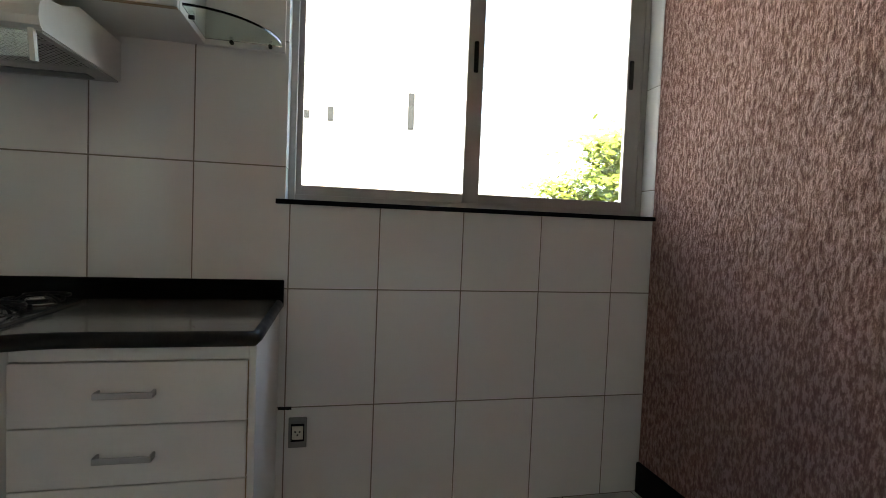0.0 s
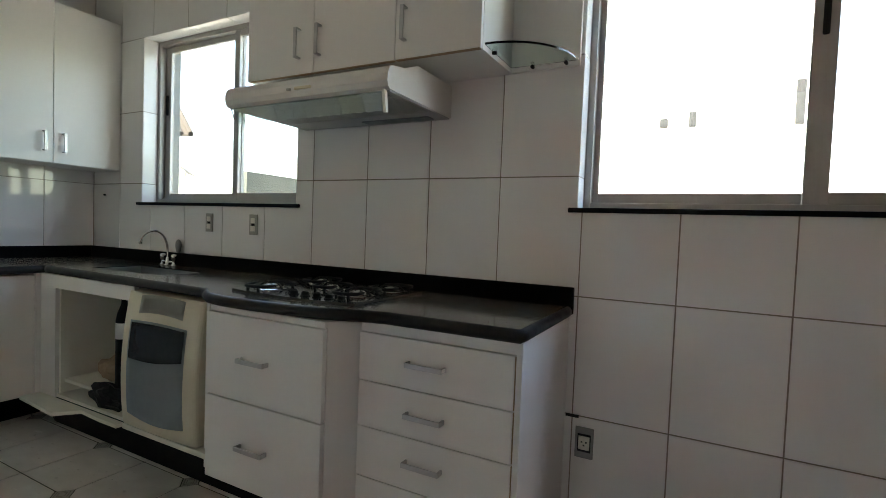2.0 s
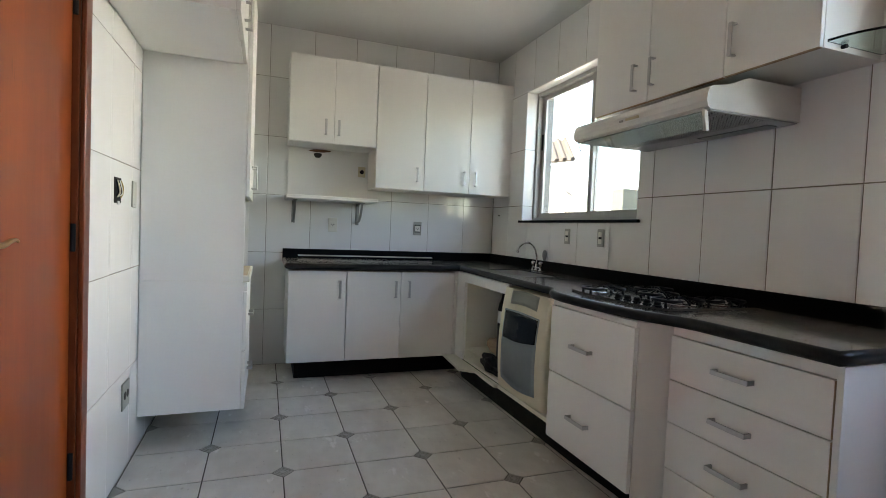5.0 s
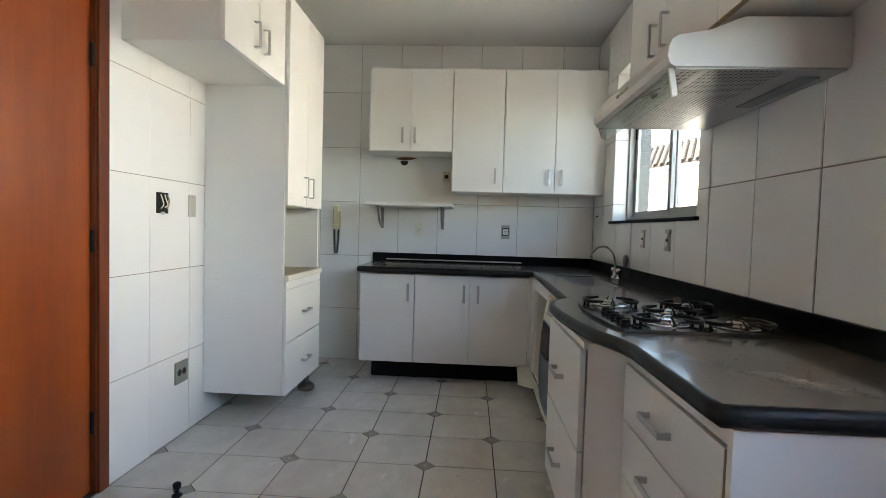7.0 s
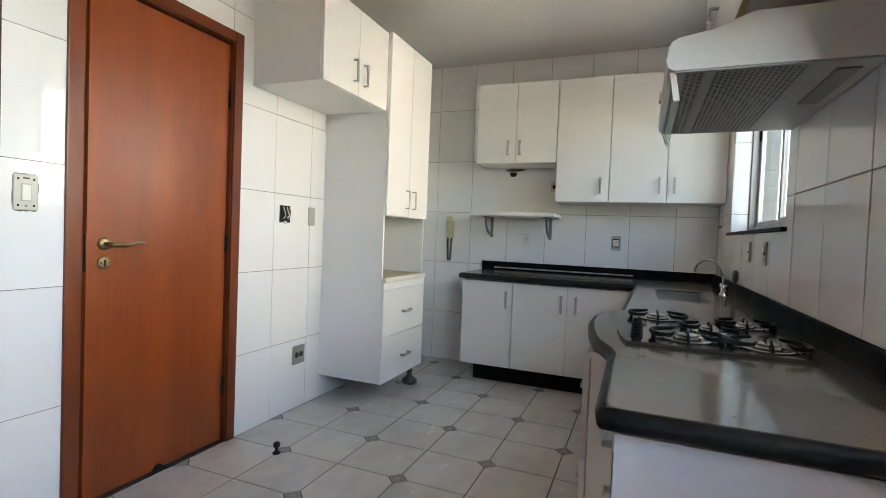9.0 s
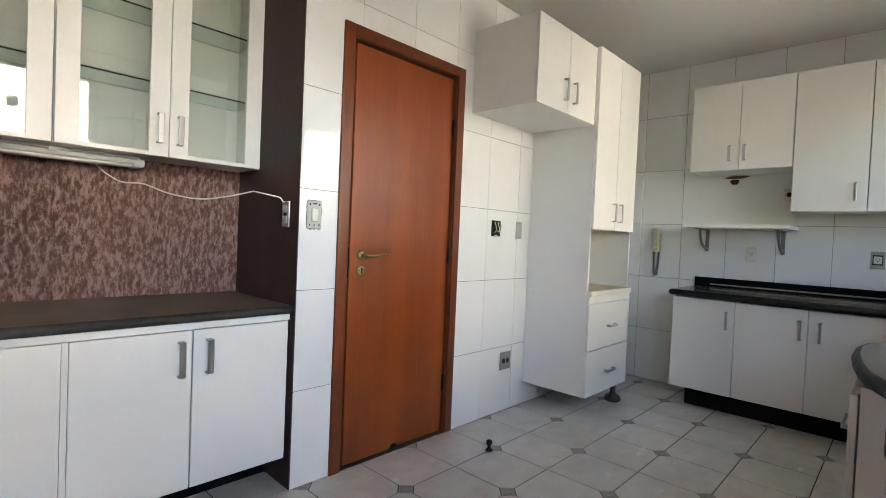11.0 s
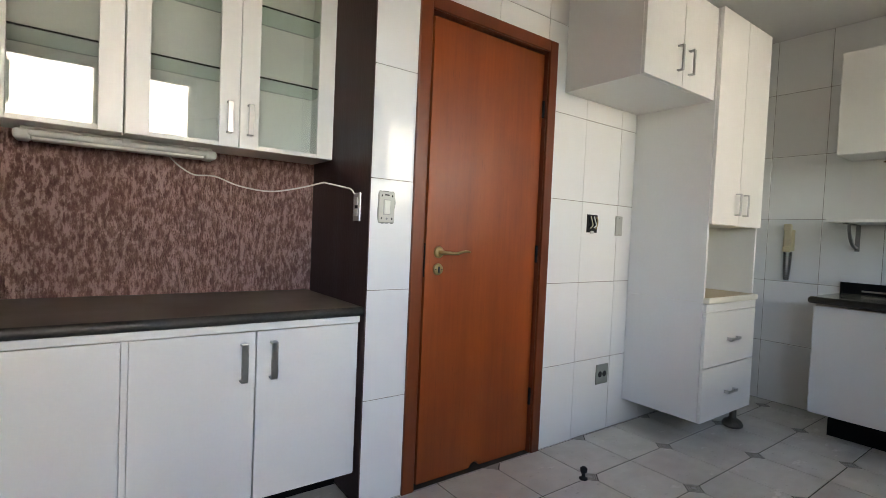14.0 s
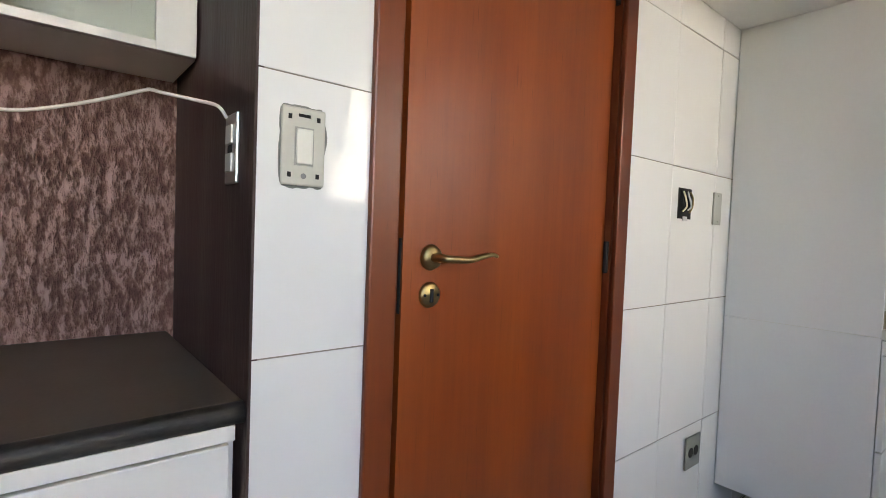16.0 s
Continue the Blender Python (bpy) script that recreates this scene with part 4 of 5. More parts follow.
part("switch_slot", block((-1.06, 1.5495, 1.634), (-0.98, 1.556, 1.645), 0.0015), M_phone, hood, "slider switch")
part("switch_slot", block((-1.10, 1.5495, 1.634), (-1.08, 1.556, 1.643), 0.0015), M_plate, hood, "slider switch")

# ---- tall unit and bridge cabinet ----
tall = thing("tall_cabinet", (-2.29, -0.24, 0.0), "tall white oven housing with open niche and two drawers", "cabinet")
bm = bmesh.new()
box(bm, (-1.993, SOUTH + 0.003, 0.158), (-1.975, -0.020, 0.820), 0.0008)
box(bm, (-1.993, SOUTH + 0.003, 0.8215), (-1.975, -0.020, 2.408), 0.0008)
part("side_panel", bm, M_white, tall, "white side panel with a joint")
part("side_panel", block((-2.600, SOUTH + 0.003, 0.158), (-2.582, -0.020, 2.408)), M_white, tall)
for z in (0.158, 0.765, 1.250, 2.390):
    part("board", block((-2.581, SOUTH + 0.003, z), (-1.994, -0.020, z + 0.018)), M_inner, tall)
part("back_board", block((-2.581, SOUTH + 0.003, 0.783), (-1.994, SOUTH + 0.012, 1.250)), M_inner, tall, "cream lining of the open niche")
part("worktop", block((-2.598, -0.40, 0.815), (-1.977, 0.012, 0.848), 0.006, 3), M_inner, tall, "cream ledge of the niche")
part("ledge_top", block((-2.580, -0.385, 0.8475), (-1.995, -0.002, 0.8500), 0.0008), M_ledge, tall, "bare tan board on the ledge")
part("rail", block((-2.600, -0.018, 0.768), (-1.976, -0.001, 0.812), 0.001), M_white, tall)
for hi, lo in ((0.766, 0.458), (0.455, 0.156)):
    d = front(tall, (-2.600, -0.018, lo + G), (-1.976, 0.000, hi - G), "drawer")
    handle(d, (-2.30, 0.0, (lo + hi) / 2 - 0.008), X, Y, 0.115)
for a, b, gx in ((-2.600, -2.290, -2.345), (-2.290, -1.976, -2.245)):
    d = front(tall, (a + G, -0.018, 1.252), (b - G, 0.000, 2.410))
    handle(d, (gx, 0.0, 1.372), Z, Y, 0.125)
for x, y in ((-2.570, -0.078), (-2.570, -0.40)):
    bm = lathe(bmesh.new(), [(0.046, 0), (0.058, 0.008), (0.060, 0.022), (0.050, 0.040), (0.032, 0.052), (0.020, 0.060), (0.018, 0.158)], (x, y, 0), "z", 20)
    smooth(part("foot", bm, M_foot, tall, "dark mottled metal foot"))
over = thing("bridge_cabinet", (-1.64, -0.25, 1.915), "white two-door cabinet bridging the empty fridge bay", "cabinet")
carcass(over, (-1.974, SOUTH + 0.003, 1.912), (-1.305, -0.046, 2.402), open_side="y+")
for a, b, gx in ((-1.974, -1.640, -1.695), (-1.640, -1.304, -1.590)):
    d = front(over, (a + G, -0.045, 1.913), (b - G, -0.027, 2.401))
    handle(d, (gx, -0.027, 2.045), Z, Y, 0.125, 0.0105)

# ---- sideboard and glazed cabinets in the niche ----
side = thing("sideboard", (0.64, -0.78, 0.0), "white four-door sideboard built into the niche", "sideboard")
part("body", block((-0.160, -1.07, 0.145), (1.44, -0.548, 0.789)), M_white, side)
part("side_panel", block((-0.160, -0.5475, 0.145), (-0.144, -0.524, 0.789)), M_white, side)
part("top_rail", block((-0.158, -0.5235, 0.764), (1.44, -0.506, 0.789), 0.001), M_white, side)
bm = block((0.634, -0.522, 0.146), (0.652, -0.503, 0.763), 0.001)
part("stile", bm, M_white, side)
for a, b, gx in ((-0.150, 0.247, 0.190), (0.249, 0.634, 0.292), (0.652, 1.035, 0.983), (1.037, 1.432, 1.090)):
    d = front(side, (a + G, -0.520, 0.148), (b - G, -0.502, 0.761))
    handle(d, (gx, -0.502, 0.656), Z, Y, 0.135, 0.0120)
solo("plinth", block((-0.170, -1.07, 0.0), (1.44, -0.72, 0.144)), M_black, "recessed black plinth below the sideboard", "plinth", "structure")
bt = thing("granite_counter", (0.64, -0.78, 0.79), "dusty black granite counter laid on the sideboard", "worktop")
part("slab", block((-0.1680, NICHE + 0.002, 0.7900), (1.455, -0.510, 0.826), 0.001), M_dusty, bt)
bm = sweep(bmesh.new(), [(-0.170 + 1.62 * k / 30, -0.510, 0.8078) for k in range(31)], 0.0182, 12)
smooth(part("edge", bm, M_rough_edge, bt, "rough rounded black granite edge"))

for x0, x1, mid in ((-0.174, 0.634, 0.238), (0.638, 1.440, 1.040)):
    c = thing("glazed_cabinet", ((x0 + x1) / 2, -0.97, 1.45), "white wall cabinet with two glazed doors and glass shelves", "cabinet", "glazed cabinets over the sideboard")
    carcass(c, (x0, NICHE + 0.003, 1.452), (x1, -0.892, 2.40), open_side="y+", material=M_glazed_inner)
    for z in (1.765, 2.066):
        s_ = part("glass_shelf", block((x0 + 0.019, NICHE + 0.012, z), (x1 - 0.019, -0.91, z + 0.007)), M_shelfglass, c, "glass shelf with green edge")
        s_.visible_shadow = False
    for a, b, gx in ((x0, mid, mid - 0.040), (mid, x1, mid + 0.040)):
        a, b = a + G, b - G
        w = 0.076
        bm = bmesh.new()
        box(bm, (a, -0.890, 1.452), (a + w, -0.872, 2.40), 0.002)
        box(bm, (b - w, -0.890, 1.452), (b, -0.872, 2.40), 0.002)
        box(bm, (a + w, -0.8895, 1.452), (b - w, -0.8725, 1.470), 0.001)
        box(bm, (a + w, -0.8895, 2.33), (b - w, -0.8725, 2.40), 0.001)
        d = part("door", bm, M_white, c, "white framed glazed door")
        p_ = part("pane", block((a + w - 0.004, -0.883, 1.468), (b - w + 0.004, -0.879, 2.334)), M_cabglass, d, "clear glass pane")
        p_.visible_shadow = False
        handle(d, (gx, -0.872, 1.570), Z, Y, 0.127, 0.0115)

lamp = thing("strip_light", (0.62, -0.98, 1.43), "switched-off white strip light under the glazed cabinets", "lamp")
part("base_plate", block((0.315, -1.080, 1.441), (0.935, -0.990, 1.4515), 0.003), M_tube, lamp)
part("housing", block((0.30, -1.090, 1.417), (0.95, -0.982, 1.4405), 0.0105, 4), M_tube, lamp)
part("diffuser", block((0.345, -1.074, 1.4065), (0.905, -0.998, 1.4185), 0.0055, 3), M_rocker, lamp, "milky diffuser")
for a, b in ((0.296, 0.345), (0.905, 0.954)):
    part("end_cap", block((a, -1.092, 1.405), (b, -0.980, 1.4425), 0.014, 4), M_tube, lamp, "rounded plastic end cap")
part("clip", block((0.606, -0.985, 1.430), (0.634, -0.976, 1.450), 0.002), M_tube, lamp)
pts = curve_points([(0.475, -1.045, 1.412), (0.459, -1.048, 1.399), (0.430, -1.030, 1.368), (0.380, -0.995, 1.336), (0.311, -0.947, 1.333), (0.228, -0.889, 1.298), (0.125, -0.818, 1.281),
                    (0.030, -0.752, 1.299), (-0.052, -0.693, 1.326), (-0.062, -0.687, 1.328), (-0.075, -0.680, 1.325), (-0.125, -0.643, 1.314), (-0.152, -0.622, 1.306), (-0.164, -0.612, 1.286)], 5)
smooth(solo("lamp_cable", sweep(bmesh.new(), pts, 0.0032, 8), M_cable, "loose white cable from the strip light to the socket", "cable"))

# ---- sockets, switches, phone ----
def wall_plate(name, u, z, w, h, wall, label, category, holes="socket", plate=None, inner=None):
    """A cover plate with its insert; wall N, W, S or P (the niche's return)."""
    def place(du, dz, dd):
        d = 0.0005 + dd
        return {"N": (u + du, NORTH - d, z + dz), "W": (WEST + d, u + du, z + dz), "S": (u - du, SOUTH + d, z + dz), "P": (-0.1725 + d, u - du, z + dz)}[wall]

    def plate_box(bm_, a, b, c, d_, e_, f_, bev=0.0):
        p, q = Vector(place(a, c, e_)), Vector(place(b, d_, f_))
        return box(bm_, [min(i, j) for i, j in zip(p, q)], [max(i, j) for i, j in zip(p, q)], bev)
    t = thing(name, place(0, 0, 0), label, category)
    part("plate", plate_box(bmesh.new(), -w / 2, w / 2, -h / 2, h / 2, 0, 0.007, 0.003), plate or M_plate, t)
    mat = inner or M_rocker
    if holes == "rocker":
        part("rocker", plate_box(bmesh.new(), -0.014, 0.014, -0.028, 0.028, 0.007, 0.012, 0.002), mat, t, "ivory rocker")
        for a in (-0.024, 0.024):
            for b in (-0.046, 0.046):
                part("clip_slot", plate_box(bmesh.new(), a - 0.003, a + 0.003, b - 0.004, b + 0.004, 0.0065, 0.0075), M_dark, t)
        part("screw_slot", plate_box(bmesh.new(), -0.010, 0.010, 0.047, 0.052, 0.0065, 0.0076, 0.0003), M_dark, t)
        c = Vector(place(0, -0.047, 0.007))
        part("screw", lathe(bmesh.new(), [(0.0045, -0.001), (0.0045, 0.001), (0.003, 0.0014)], c, "y", 12), M_bracket, t)
        part("insert_frame", plate_box(bmesh.new(), -0.0165, 0.0165, -0.031, 0.031, 0.0068, 0.0082, 0.0006), M_plate, t, "thin grey frame round the rocker")
    elif holes == "socket":
        if mat != plate:
            part("surround", plate_box(bmesh.new(), -w * 0.36, w * 0.36, -h * 0.29, h * 0.29, 0.007, 0.0085, 0.001), M_black, t, "dark socket surround")
        f = part("insert", plate_box(bmesh.new(), -w * 0.30, w * 0.30, -h * 0.22, h * 0.22, 0.007, 0.010, 0.0015), mat, t, "ivory socket insert")
        for a, b in ((-0.008, 0.004), (0.008, 0.004), (0, -0.008)):
            part("pin_hole", plate_box(bmesh.new(), a - 0.003, a + 0.003, b - 0.003, b + 0.003, 0.0098, 0.0106), M_dark, f)
    elif holes == "pair":
        for b in (-h * 0.2, h * 0.2):
            part("rocker", plate_box(bmesh.new(), -w * 0.25, w * 0.25, b - h * 0.13, b + h * 0.13, 0.007, 0.011, 0.001), mat, t, "ivory insert")
        part("slot", plate_box(bmesh.new(), -w * 0.2, w * 0.2, -h * 0.055, h * 0.055, 0.007, 0.0078), M_dark, t)
    elif holes == "round":
        for a in (-0.021, 0.021):
            c = Vector(place(a, 0, 0.007))
            part("socket_face", lathe(bmesh.new(), [(0.018, -0.001), (0.018, 0.001), (0.014, 0.0015)], c, "y", 16), M_dark, t, "round black socket")
    elif holes == "hole":
        c = Vector(place(0, 0, 0.007))
        part("socket_face", lathe(bmesh.new(), [(0.017, -0.001), (0.017, 0.0010), (0.013, 0.0014)], c, "x", 18), M_dark, t, "round dark hole")
    elif holes == "blank":
        for b in (-h * 0.4, h * 0.4):
            part("screw", plate_box(bmesh.new(), -0.002, 0.002, b - 0.002, b + 0.002, 0.007, 0.0076), M_dark, t)
    return t


wall_plate("wall_socket", -0.020, 0.345, 0.068, 0.118, "N", "tarnished metal plate with ivory socket low on the tiled wall", "socket", "socket", M_bracket)
wall_plate("wall_socket", -2.175, 1.117, 0.060, 0.105, "N", "ivory double switch plate under the window", "switch", "pair", M_plate)
wall_plate("wall_socket", -1.815, 1.115, 0.062, 0.110, "N", "grey socket plate beside the sink window", "socket", "pair", M_plate)
wall_plate("wall_socket", 0.597, 1.130, 0.072, 0.115, "W", "white socket plate under the small shelf", "socket", "socket", M_rocker, M_rocker)
wall_plate("wall_socket", 1.322, 1.128, 0.072, 0.115, "W", "grey socket plate with ivory insert above the worktop", "socket", "socket")
wall_plate("wall_socket", 0.818, 1.575, 0.060, 0.085, "W", "ivory socket with round dark hole under the cabinet", "socket", "hole", M_phone).location.x += 0.014
wall_plate("light_switch", -0.246, 1.234, 0.074, 0.125, "S", "aged ivory light switch plate with rocker beside the door", "switch", "rocker", M_pale)
bm = bmesh.new()
ring = [(-0.246 + (0.0375 + 0.0055 * noise.noise(Vector((3 * math.cos(a), 3 * math.sin(a), 0.5))) + 0.002) * max(-1, min(1, 1.35 * math.cos(a))), 1.234 + (0.0640 + 0.006 * noise.noise(Vector((4 * math.cos(a), 4 * math.sin(a), 2.5))) + 0.002) * max(-1, min(1, 1.25 * math.sin(a)))) for a in [2 * math.pi * k / 48 for k in range(48)]]
prism(bm, ring, "y", SOUTH + 0.0002, SOUTH + 0.0016)
solo("plaster_collar", bm, M_dull, "ragged grey plaster showing round the switch plate", "plaster")
wall_plate("wall_socket", -1.757, 0.342, 0.114, 0.118, "S", "grey double round socket low on the tiles", "socket", "round", M_dull)
wall_plate("blank_plate", -1.846, 1.226, 0.066, 0.118, "S", "blank grey cover plate", "cover plate", "blank")
wall_plate("wall_socket", -0.592, 1.232, 0.062, 0.118, "P", "broken aluminium socket plate with ivory inserts", "socket", "pair", M_alu)

jb = thing("open_junction_box", (-1.592, SOUTH, 1.228), "open wall box with bare wires and no cover", "junction box")
part("recess", block((-1.638, SOUTH + 0.0005, 1.178), (-1.546, SOUTH + 0.0035, 1.280)), M_dark, jb)
rng = random.Random(9)
for k in range(5):
    x = -1.625 + 0.016 * k
    pts = curve_points([(x, SOUTH + 0.004, 1.19 + 0.02 * rng.random()), (x + 0.012 * rng.uniform(-1, 1), SOUTH + 0.012, 1.22), (x + 0.012 * rng.uniform(-1, 1), SOUTH + 0.010, 1.25), (x, SOUTH + 0.004, 1.27)], 4)
    part("wire", sweep(bmesh.new(), pts, 0.003, 6), (M_bronze, M_rocker, M_iron, M_phone, M_iron)[k], jb)
part("lug", block((-1.606, SOUTH + 0.003, 1.172), (-1.578, SOUTH + 0.007, 1.186), 0.001), M_alu, jb)

PY = -0.103
phone = thing("intercom_phone", (WEST, PY, 1.11), "yellowed wall intercom handset with dark coiled cord", "intercom")
part("base", block((WEST + 0.001, PY - 0.034, 1.118), (WEST + 0.024, PY + 0.034, 1.272), 0.005, 3), M_phone, phone)
bm = block((WEST + 0.024, PY - 0.024, 1.125), (WEST + 0.048, PY + 0.020, 1.300), 0.009, 3)
box(bm, (WEST + 0.022, PY - 0.027, 1.260), (WEST + 0.058, PY + 0.023, 1.312), 0.010, 3)
box(bm, (WEST + 0.022, PY - 0.027, 1.110), (WEST + 0.058, PY + 0.023, 1.152), 0.010, 3)
part("handset", bm, M_phone, phone, "yellowed handset")
pts = []
for k in range(240):
    u = k / 239
    a = u * 2 * math.pi * 24
    s_ = 2 * abs(u - 0.5)
    pts.append((WEST + 0.030 + 0.010 * math.cos(a), PY + (0.020 if u > 0.5 else -0.016) * (1 - (1 - s_) ** 2 * 0.6) + 0.008 * math.sin(a), 0.912 + 0.205 * s_))
smooth(part("cord", sweep(bmesh.new(), pts, 0.0038, 5), M_black, phone, "coiled dark cord"))
stop = thing("door_stop", (-1.185, -0.150, 0), "small black floor door stop", "door stop")
smooth(part("post", lathe(bmesh.new(), [(0.020, 0), (0.020, 0.006), (0.009, 0.012), (0.009, 0.030), (0.016, 0.036), (0.017, 0.052), (0.010, 0.058)], (-1.185, -0.150, 0), "z", 14), M_iron, stop))
bm = bmesh.new()
for u, z in ((2.0, 1.275),):
    lathe(bm, [(0.006, 0), (0.006, 0.012), (0.003, 0.013)], (-3.24, NORTH - 0.0125, 1.275), "y", 10)
solo("wall_screw", bm, M_dark, "dark screw plug in the corner tiles", "screw")

solo("joint_plug", block((-0.094, NORTH - 0.006, 0.434), (-0.045, NORTH - 0.0005, 0.445), 0.001), M_dark, "dark plug filling a gap in the tile joint", "plug")

rng = random.Random(21)
bm = bmesh.new()
for k in range(26):
    x, y, l = rng.uniform(-0.60, -0.12), rng.uniform(1.52, 1.98), rng.uniform(0.0012, 0.0032)
    r_ = bmesh.ops.create_icosphere(bm, subdivisions=1, radius=1.0)
    for v in r_["verts"]:
        v.co = Vector((x + v.co.x * l, y + v.co.y * l * rng.uniform(0.4, 0.8), TOPZ + 0.0008 + v.co.z * 0.0012))
solo("crumbs", bm, M_soot, "scattered dark crumbs on the dusty worktop", "debris", "stuff")

# ---- outside ----
ground = solo("ground", block((-400, 2.6, -6.3), (400, 800, -6.0)), M_ground, "street level far below the window", "ground", "structure")
house = thing("apartment_building", (-3, 24, -6), "white rendered apartment block across the street", "building")
part("wall", block((-16, 20, -6), (3.6, 30, 11)), M_render, house)
part("roof", block((-16.4, 19.6, 11), (4.0, 30.4, 11.3)), M_render, house, "flat white roof edge")
for x, z, w, h in ((-0.2, 5.42, 0.24, 0.55), (-1.14, 5.34, 0.28, 0.32), (2.95, 5.78, 0.26, 1.45)):
    w_ = part("window", block((x - w / 2, 19.93, z - h / 2), (x + w / 2, 20.02, z + h / 2)), M_pane_dark, house)
    part("pane", block((x - w / 2 + 0.06, 19.91, z - h / 2 + 0.06), (x + w / 2 - 0.06, 19.925, z + h / 2 - 0.06)), M_pane_dark, w_)
low_house = thing("neighbour_house", (-11, 6.5, -6), "low white house with a clay tile eave", "house")
T, U, V = Vector((-9.35, 6.98, 2.90)), Vector((-0.94, -0.34, 0.0)), Vector((-0.90, 0.44, 0.47))
wall_in = [T + U * 0.35 + V * 0.3, T + U * 4.0 + V * 0.3, T + U * 4.0 + V * 1.4, T + U * 0.35 + V * 1.4]
part("wall", prism(bmesh.new(), [(p.x, p.y) for p in wall_in], "z", -6.0, 2.88), M_render, low_house)
roof = part("roof", prism(bmesh.new(), [(T.x, T.y), *[((T + U * 4.4).x, (T + U * 4.4).y), ((T + U * 4.4 + V * 1.7).x, (T + U * 4.4 + V * 1.7).y), ((T + V * 1.7).x, (T + V * 1.7).y)]], "z", 0.0, 0.05), M_roof, low_house, "clay tiled roof")
slope_of = Vector((U.y, -U.x)).normalized()
rise = V.z / (slope_of.x * V.x + slope_of.y * V.y)
at = Vector((-11, 6.5, -6))
for v in roof.data.vertices:
    d = (v.co.x + at.x - T.x) * slope_of.x + (v.co.y + at.y - T.y) * slope_of.y
    v.co.z += T.z + rise * d
for k in range(18):
    a_ = T + U * (0.06 + 0.24 * k) + Vector((0, 0, 0.065))
    part("roof_tile", sweep(bmesh.new(), [a_ - V * 0.02, a_ + V * 1.68], 0.055, 8), M_roof, roof)
dish = thing("satellite_dish", (-8.4, 6.15, -6.0), "small grey satellite dish on a thin pole", "satellite dish")
bm = lathe(bmesh.new(), [(0.002, 0.0), (0.10, 0.012), (0.20, 0.05), (0.26, 0.085), (0.262, 0.080), (0.20, 0.042), (0.10, 0.004), (0.002, -0.008)], (0, 0, 0), "z", 24)
bmesh.ops.transform(bm, verts=bm.verts, matrix=pose(-8.4, 6.15, 2.04, 0, 40, 35))
smooth(part("reflector", bm, M_bracket, dish, "shallow grey dish"))
part("pole", sweep(bmesh.new(), [(-8.4, 6.15, -6.0), (-8.4, 6.15, 2.02)], 0.02, 8), M_bracket, dish)
solo("garden_wall", block((-12.4, 10.53, -6), (-11.87, 19, 2.66)), M_green, "pale green rendered wall beyond the sink window", "wall", "structure")


def tree(at, height, seed):
    rng = random.Random(seed)
    x, y, z = at
    t = thing("tree", at, "leafy tree with a broad yellow-green crown", "tree")
    bm = bmesh.new()
    trunk = [(x, y, z), (x + 0.1, y, z + height * 0.3), (x - 0.1, y + 0.1, z + height * 0.55)]
    sweep(bm, curve_points(trunk, 5), [0.22 - 0.012 * k for k in range(11)], 8)
    tips = []
    for k in range(15):
        a = 2 * math.pi * k / 15 + rng.random()
        r = height * rng.uniform(0.22, 0.42)
        tip = (x + r * math.cos(a), y + r * math.sin(a), z + height * rng.uniform(0.66, 1.0))
        mid = (x + 0.4 * r * math.cos(a), y + 0.4 * r * math.sin(a), z + height * rng.uniform(0.58, 0.70))
        pts = curve_points([trunk[-1], mid, tip], 4)
        sweep(bm, pts, [0.10 - 0.010 * i for i in range(len(pts))], 6)
        tips += [(pts[5], 0.6), (pts[-1], 1.0), (pts[-2], 0.8)]
    part("trunk", bm, M_bark_tree, t, "branching grey-brown trunk")
    verts, faces = [], []
    for c, s in tips:
        for k in range(330):
            d = Vector((rng.gauss(0, 0.46), rng.gauss(0, 0.46), rng.gauss(0, 0.15))) * s
            p = c + d - Vector(at)
            n1 = Vector((rng.gauss(0, 1), rng.gauss(0, 1), rng.gauss(0, 0.5))).normalized()
            n2 = n1.orthogonal().normalized()
            l = rng.uniform(0.08, 0.15)
            i = len(verts)
            verts += [p - n1 * l, p + n2 * l * 0.5, p + n1 * l, p - n2 * l * 0.5]
            faces.append((i, i + 1, i + 2, i + 3))
    me = bpy.data.meshes.new("crown")
    me.from_pydata([tuple(v) for v in verts], [], faces)
    me.materials.append(M_leaf)
    crown = new("crown", me)
    crown.parent = t
    tagged(crown, "loose sprays of small yellow-green leaves", kind="stuff")


tree((10.1, 12.5, -6.0), 10.3, 3)

# ---- tiles ----
MESHES = {}


def tile_mesh(w, h, t=0.004, c=0.0024):
    key = (round(w, 4), round(h, 4))
    if key not in MESHES:
        v = [(0, 0, -t), (w, 0, -t), (w, h, -t), (0, h, -t), (0, 0, -c / 2), (w, 0, -c / 2), (w, h, -c / 2), (0, h, -c / 2), (c, c, 0), (w - c, c, 0), (w - c, h - c, 0), (c, h - c, 0)]
        f = [(8, 9, 10, 11)]
        for k in range(4):
            j = (k + 1) % 4
            f += [(k, j, 4 + j, 4 + k), (4 + k, 4 + j, 8 + j, 8 + k)]
        me = bpy.data.meshes.new("tile")
        me.from_pydata(v, [], f)
        me.materials.append(M_tile)
        MESHES[key] = me
    return MESHES[key]


